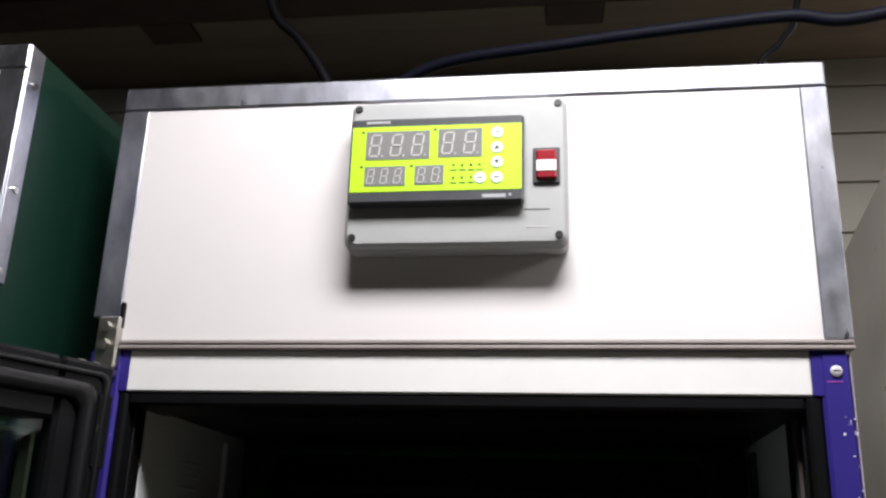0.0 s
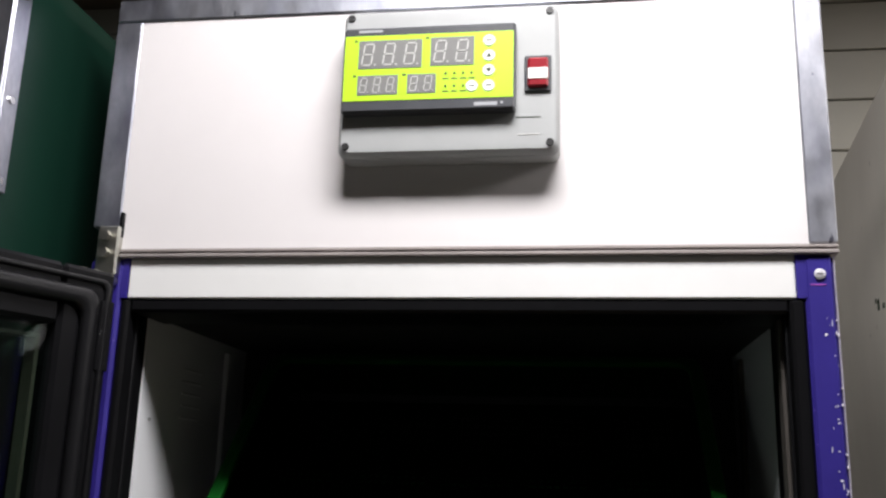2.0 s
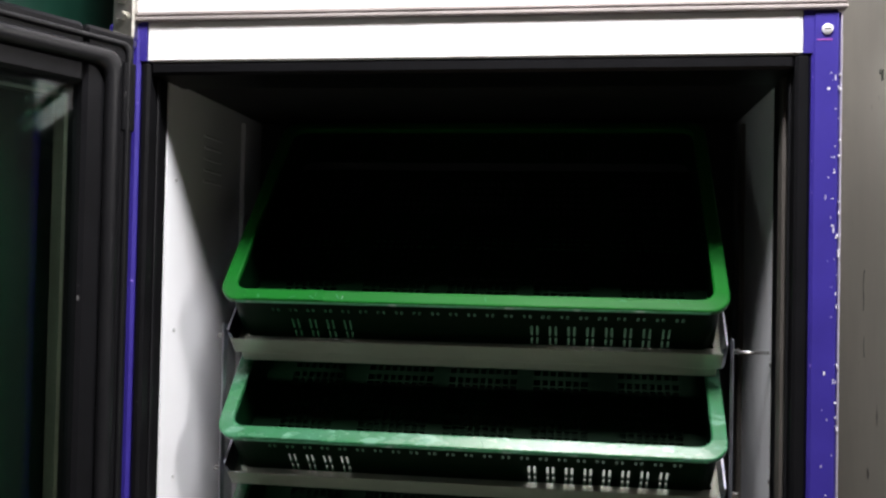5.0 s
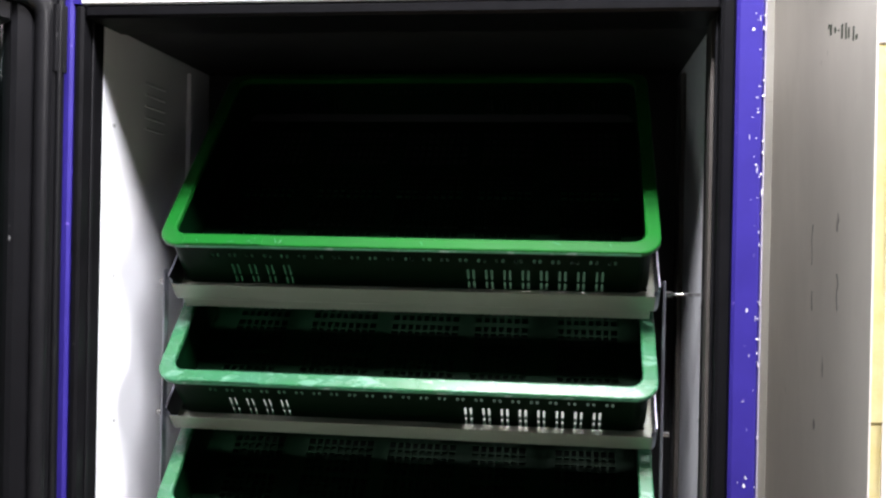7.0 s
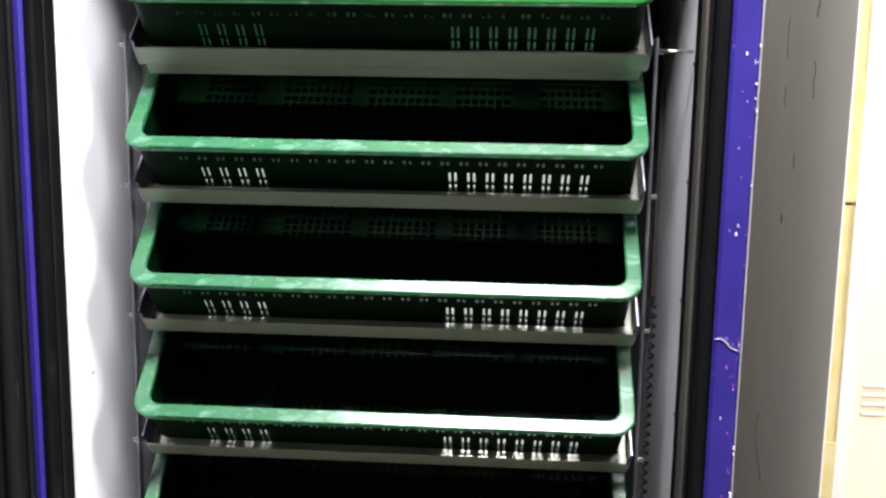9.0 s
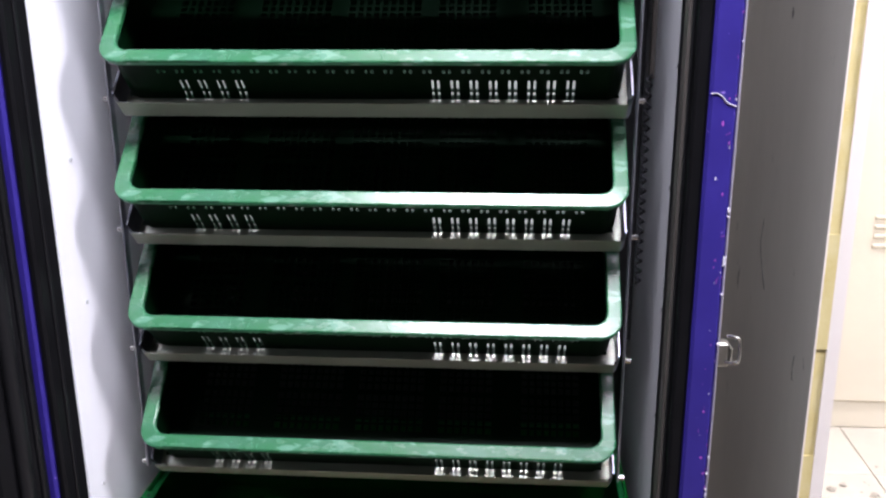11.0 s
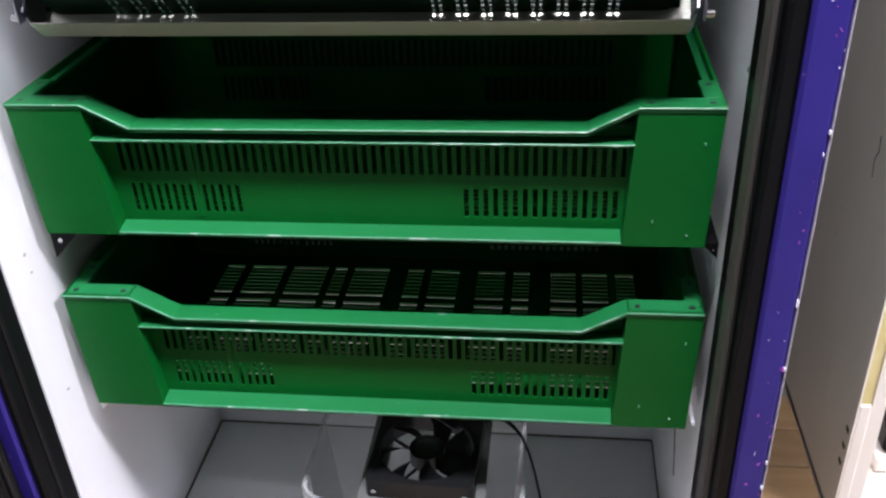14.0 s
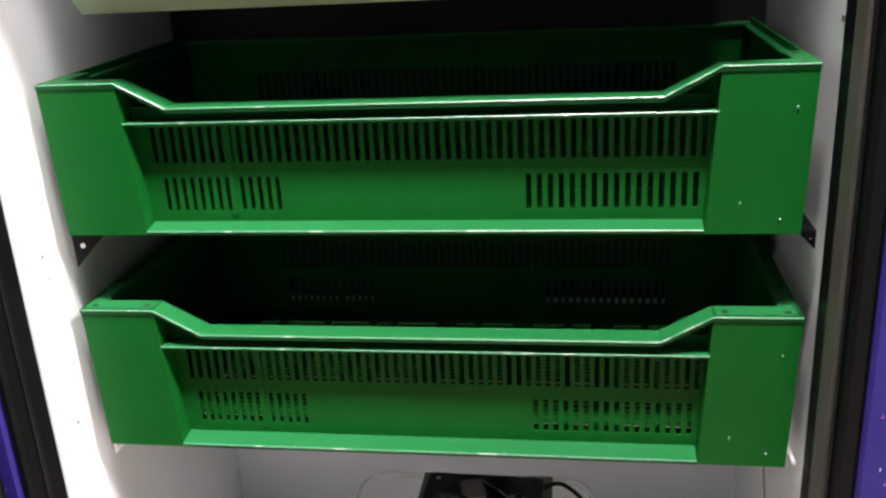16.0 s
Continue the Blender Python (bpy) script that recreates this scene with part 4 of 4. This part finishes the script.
# ---- fan on its plastic box at the bottom ----
boxx = thing("plastic_box", "clear plastic food box standing on the cabinet floor", "box")
bm = bmesh.new()
loops = []
for o, z in ((0.030, FZ + 0.0005), (0.024, FZ + 0.004), (0.020, FZ + 0.02), (0.0045, FZ + 0.1645)):
    loops.append([(u, v, z) for u, v in round_loop(-0.110 + o, 0.160 - o, 0.112 + o, 0.290 - o, 0.034 - 0.3 * o, 6)])
rings = add_loops(bm, loops)
bm.faces.new(rings[0][::-1])
part("tub", bm, "clear_plastic", boxx, "clear rounded tub", True).visible_shadow = False
bm = bmesh.new()
add_loops(bm, [[(u, v, z) for u, v in round_loop(-0.110 + o, 0.160 - o, 0.112 + o, 0.290 - o, 0.034 - 0.3 * o, 6)] for o, z in ((0.004, FZ + 0.1645), (0.0035, FZ + 0.1710), (0.0060, FZ + 0.1710), (0.0060, FZ + 0.1645))], True)
part("tub_rim", bm, "clear_plastic", boxx, "thin clear rim", True).visible_shadow = False
for u, v in ((-0.104, 0.135), (0.154, 0.135)):
    part("catch", bx(u - 0.003, u + 0.003, v, v + 0.022, FZ + 0.134, FZ + 0.170, 0.002), "frosted", boxx, "milky corner catch")
for x in (-0.022, 0.098):
    tagged(part("metal_strip", bx(x - 0.014, x + 0.014, 0.050, 0.285, FZ + 0.1715, FZ + 0.1732, 0.0004), "strip_grey"), "grey metal strip laid across the plastic box", "strip", "strips under the fan")

FZT = FZ + 0.1737
fan = thing("box_fan", "square black computer fan lying flat on two strips", "fan", at=pose(0.039, 0.182, FZT, 0, 0, -2))
bm = bmesh.new()
loops = []
for z in (0.0, 0.025):
    loops.append([(u, v, z) for u, v in round_loop(-0.063, 0.063, -0.063, 0.063, 0.007, 4)])
for z in (0.025, 0.0):
    n = len(loops[0])
    loops.append([(0.0565 * math.cos(radians(-70) + 2 * math.pi * k / n), 0.0565 * math.sin(radians(-70) + 2 * math.pi * k / n), z) for k in range(n)])
add_loops(bm, loops, True)
part("housing", bm, "fan_black", fan, "square black fan frame")
part("hub", cyl((0, 0, 0.003), (0, 0, 0.0235), 0.021, 28), "fan_black", fan, "round fan hub")
part("hub_label", cyl((0, 0, 0.0236), (0, 0, 0.0240), 0.014, 24), "screw_dark", fan)
blade = bmesh.new()
prof = []
for r in (0.0205, 0.032, 0.044, 0.0550):
    sweep = 0.30 * (r - 0.02) / 0.035
    prof.append([(r, 0.52 * k - 0.05 + sweep, 0.006 + 0.015 * k) for k in (0.0, 0.5, 1.0)])
for dz in (0.0, 0.0012):
    vs = [[blade.verts.new((r * math.cos(a), r * math.sin(a), z + dz)) for r, a, z in row] for row in prof]
    for i in range(3):
        for k in range(2):
            blade.faces.new([vs[i][k], vs[i + 1][k], vs[i + 1][k + 1], vs[i][k + 1]])
one = part("blade", blade, "fan_black", fan, "curved fan blade")
for k in range(1, 7):
    ob = new("blade", one.data)
    ob.parent, ob["label"] = fan, "curved fan blade"
    ob.matrix_basis = pose(0, 0, 0, 0, 0, 360 / 7 * k)
for k in range(4):
    a = radians(45 + 90 * k + 12)
    part("strut", tube([(0.02 * math.cos(a), 0.02 * math.sin(a), 0.003), (0.057 * math.cos(a), 0.057 * math.sin(a), 0.003)], 0.0022, 6, 2), "fan_black", fan)
for x in (-0.0525, 0.0525):
    for y in (-0.0525, 0.0525):
        part("screw_hole", cyl((x, y, 0.0246), (x, y, 0.0254), 0.0024, 10), "steel", fan)
    part("corner_screw", cyl((x, -0.0632, 0.011), (x, -0.0650, 0.011), 0.0032, 10), "steel", fan)
lead = thing("fan_lead", "two thin black fan wires running down to the floor", "cable")
for d in (0.0, 0.004):
    part("wire", tube([(0.100, 0.240 + d, FZT + 0.012), (0.125, 0.246 + d, FZT + 0.014), (0.155, 0.232 + d, FZ + 0.159), (0.178, 0.205 + d, FZ + 0.075), (0.190, 0.165 + d, FZ + 0.02), (0.225, 0.13 + 2 * d, FZ + 0.0016), (0.30, 0.10 + d, FZ + 0.0016)], 0.0013, 6), "cable_dark", lead, "", True)
tagged(part("card_scrap", bx(0.255, 0.292, 0.27, 0.30, FZ + 0.0003, FZ + 0.006, 0.001), "card"), "brown scrap lying on the white cabinet floor", "scrap")


# ---- the neighbouring cabinet ----
nb = thing("neighbour_cabinet", "second cabinet with white front and dark green side", "cabinet")
NY, NX = -0.105, -0.430
part("side_panel", bx(NX - 0.02, NX, NY + 0.004, 0.45, 0.0, TOPZ), "cabinet_green", nb, "dark green side panel")
part("carcass", bx(-1.17, NX - 0.02, NY + 0.012, 0.45, 0.0, TOPZ - 0.004), "cabinet_green", nb)
part("front_panel", bx(-1.15, NX - 0.028, NY - 0.001, NY + 0.012, 1.991, TOPZ - 0.02), "white_panel", nb, "plain white front panel")
part("trim", bx(-1.17, NX, NY - 0.004, NY + 0.010, TOPZ - 0.027, TOPZ, 0.0015), "aluminium", nb, "brushed aluminium angle")
trim = part("trim", bx(NX - 0.030, NX, NY - 0.003, NY + 0.010, 1.985, TOPZ - 0.0275, 0.0015), "aluminium", nb, "brushed aluminium angle")
part("trim_flange", bx(NX + 0.0003, NX + 0.0025, NY - 0.003, NY + 0.022, 1.985, TOPZ - 0.001, 0.0008), "aluminium", trim)
for z in (2.195, 2.08, 1.995):
    part("screw", cyl((NX + 0.0025, NY + 0.010, z), (NX + 0.005, NY + 0.010, z), 0.004, 10), "steel", trim)
part("rail", bx(-1.17, NX - 0.052, NY - 0.006, NY + 0.010, 1.981, 1.990, 0.001), "rail_metal", nb)
nh = part("hinge", bx(NX - 0.042, NX - 0.031, NY - 0.008, NY - 0.0012, 1.9865, 2.012, 0.003), "zinc", nb, "grey metal hinge")
part("hinge_arm", bx(NX - 0.052, NX - 0.014, NY - 0.034, NY - 0.002, 1.9815, 1.9862, 0.0015), "zinc", nh)
part("hinge_pin", cyl((NX - 0.040, NY - 0.022, 1.963), (NX - 0.040, NY - 0.022, 1.9815), 0.006), "zinc", nh)
part("hinge_clip", bx(NX - 0.0305, NX - 0.0270, NY - 0.007, NY - 0.0032, 1.992, 2.022, 0.001), "black_plastic", nh)
nd = part("door", bx(-1.16, NX - 0.008, NY - 0.036, NY + 0.002, 0.10, 1.9625, 0.004), "black_plastic", nb, "closed black door")
part("top_edge", bx(-1.16, NX - 0.016, NY - 0.0375, NY - 0.030, 1.9627, 1.9660, 0.001), "dull_aluminium", nd, "dull metal top edge")
part("sticker", bx(-0.503, -0.481, NY - 0.0372, NY - 0.0360, 1.940, 1.953), "sticker", nd, "small pale sticker")

# ---- insulated board leaning space to the right ----
wp = thing("insulation_board", "tall grey-white insulated wall board with torn yellow foam edge", "board")
PX, PYE = 0.600, 0.387


def board_sheet(x0, x1, y0):
    bm = bmesh.new()
    add_plate(bm, [(y0, 0.004), (WALL_Y + 0.004, 0.004), (WALL_Y + 0.004, 2.22), (y0, 2.35)], lambda u, v, d: (x0 + (x1 - x0) * d, u, v))
    return bm


part("skin", board_sheet(PX, PX + 0.0025, PYE), "skin", wp, "smudged grey-white skin")
part("skin", board_sheet(PX + 0.019, PX + 0.037, PYE + 0.003), "skin_white", wp, "cream skin")
bm = bmesh.new()
rf = random.Random(9)
zs = [0.22 + 0.1712 * k for k in range(11)]
for a, b in zip(zs, zs[1:]):
    d = rf.uniform(0.0, 0.004)
    add_box(bm, PX + 0.0025, PX + 0.019, PYE + 0.003 + d, WALL_Y, a, b)
part("foam_core", bm, "foam", wp, "crumbling yellow foam core")
part("edge_patch", bx(PX + 0.0025, PX + 0.019, PYE + 0.001, WALL_Y, 0.006, 0.22, 0.002), "skin_white", wp)
part("edge_patch", bx(PX + 0.0025, PX + 0.019, PYE + 0.001, WALL_Y, 1.932, 2.23, 0.002), "skin_white", wp)
rt = random.Random(12)
for k in range(9):
    y = 0.47 + 0.018 * k + rt.uniform(-0.003, 0.003)
    part("scribble", bx(PX - 0.0005, PX + 0.001, y, y + rt.uniform(0.004, 0.010), 1.955 + 0.006 * k + rt.uniform(-0.006, 0.006), 1.968 + 0.006 * k + rt.uniform(-0.006, 0.008)), "ink", wp, "unreadable dark hand marks")
for k in range(3):
    part("scribble", bx(PX - 0.0005, PX + 0.001, PYE + 0.010, PYE + 0.022, 0.10 + 0.030 * k, 0.108 + 0.030 * k), "ink", wp, "unreadable dark hand marks")

# fine cracks and rubbed marks in the board's skin
for pts, r in ((((0.684, 1.694), (0.690, 1.670), (0.686, 1.645), (0.688, 1.627)), 0.0009), (((0.546, 1.615), (0.539, 1.600), (0.545, 1.585), (0.541, 1.560)), 0.0011),
               (((0.681, 1.583), (0.684, 1.568), (0.680, 1.550)), 0.0009), (((0.707, 1.015), (0.714, 0.971), (0.690, 0.930), (0.666, 0.901)), 0.0010),
               (((0.470, 0.86), (0.474, 0.84), (0.468, 0.82)), 0.0010), (((0.52, 0.56), (0.516, 0.54), (0.524, 0.525), (0.520, 0.50)), 0.0009), (((0.44, 0.60), (0.447, 0.575)), 0.0010)):
    part("crack", tube([(PX, y, z) for y, z in pts], r, 5, 5), "grime", wp, "thin dark crack in the skin")

# far bay: a cream cupboard door with louvres, rubble on the tiles
cup = thing("metal_locker", "cream metal locker with small louvres in the next bay", "locker")
part("body", bx(1.00, 1.75, 1.95, 2.29, 0.0, 1.95, 0.004), "cream", cup)
for x0, x1 in ((1.006, 1.196), (1.204, 1.744)):
    ld = part("door", bx(x0, x1, 1.938, 1.949, 0.10, 1.94, 0.003), "cream", cup, "cream sheet-metal door")
    for k in range(4):
        part("louvre", bx(x0 + 0.06, x0 + 0.14, 1.930, 1.939, 0.62 + 0.03 * k, 0.632 + 0.03 * k, 0.003), "cream", ld)


def stone(size, r):
    bm = bmesh.new()
    for _ in range(9):
        v = Vector((r.gauss(0, 1), r.gauss(0, 1), r.gauss(0, 1))).normalized()
        bm.verts.new((v.x * size, v.y * size * 0.8, abs(v.z) * size * 0.6))
    bmesh.ops.convex_hull(bm, input=bm.verts)
    return bm


bm_all = bmesh.new()
rs = random.Random(21)
for _ in range(120):
    s = stone(rs.uniform(0.004, 0.020), rs)
    me = bpy.data.meshes.new("tmp")
    s.to_mesh(me)
    s.free()
    me.transform(Matrix.Translation((rs.uniform(0.66, 1.35), rs.uniform(0.35, 1.7), 0.0005)))
    bm_all.from_mesh(me)
    bpy.data.meshes.remove(me)
tagged(part("rubble", bm_all, "rubble"), "crumbs of broken plaster scattered on the tiles", "rubble", kind="stuff")
bb = thing("black_case", "small black case with pale base on the tiles", "case")
part("case", bx(0.700, 0.86, 0.50, 0.62, 0.030, 0.085, 0.006), "black_plastic", bb)
part("base", bx(0.690, 0.87, 0.49, 0.63, 0.0003, 0.029, 0.003), "skin_white", bb)

# ---- cables under the ceiling ----
def cable(pts, r, m, label):
    tagged(part("ceiling_cable", tube(pts, r, 8, 8), m, None, "", True), label, "cable", "ceiling cables")


cable([(-0.37, 0.30, CEIL - 0.001), (-0.333, 0.30, 2.552), (-0.282, 0.30, 2.48), (-0.241, 0.30, 2.42), (-0.20, 0.31, 2.33), (-0.17, 0.32, 2.243)], 0.008, "cable_dark", "dark cable dropping from the ceiling to the cabinet top")
cable([(-0.24, 0.30, 2.243), (-0.18, 0.28, 2.33), (-0.072, 0.25, 2.394), (0.117, 0.20, 2.392), (0.291, 0.15, 2.380), (0.385, 0.12, 2.369), (0.485, 0.10, 2.355), (0.80, 0.0, 2.40), (1.4, -0.1, 2.60), (1.45, -0.1, CEIL - 0.001)], 0.008, "cable_blue", "thick dark blue cable looping over the cabinet")
cable([(0.48, 0.35, CEIL - 0.001), (0.456, 0.35, 2.537), (0.43, 0.35, 2.472), (0.396, 0.35, 2.435), (0.36, 0.36, 2.34), (0.34, 0.37, 2.243)], 0.005, "cable_dark", "thin dark cable hanging behind the cabinet top")

# ---- boards and tiles ----
for k in range(27):
    z0 = 2.623 - 0.112 * (24 - k)
    part("board", bx(-2.5, 0.838, WALL_Y, WALL_Y + 0.0138, max(z0, 0.001), min(z0 + (0.107 if k > 20 else 0.1114), CEIL - 0.001), 0.0015 if k > 20 else 0.0), "siding", wall_back) if z0 + 0.09 > 0.01 and z0 < CEIL - 0.01 else None
for k in range(15):
    y0 = -0.62 + 0.086 * k
    part("floorboard", bx(-0.372 - 0.9, 0.597, y0, y0 + 0.083, -0.0118, -0.0005, 0.002), "wood_floor", boards)
for i in range(7):
    for j in range(7):
        x0, y0 = 0.645 + 0.30 * i, 0.10 + 0.31 * j - 0.31
        part("tile", bx(x0, x0 + 0.297, y0, y0 + 0.307, -0.0118, -0.0002, 0.0015), "tile_floor", tiles)
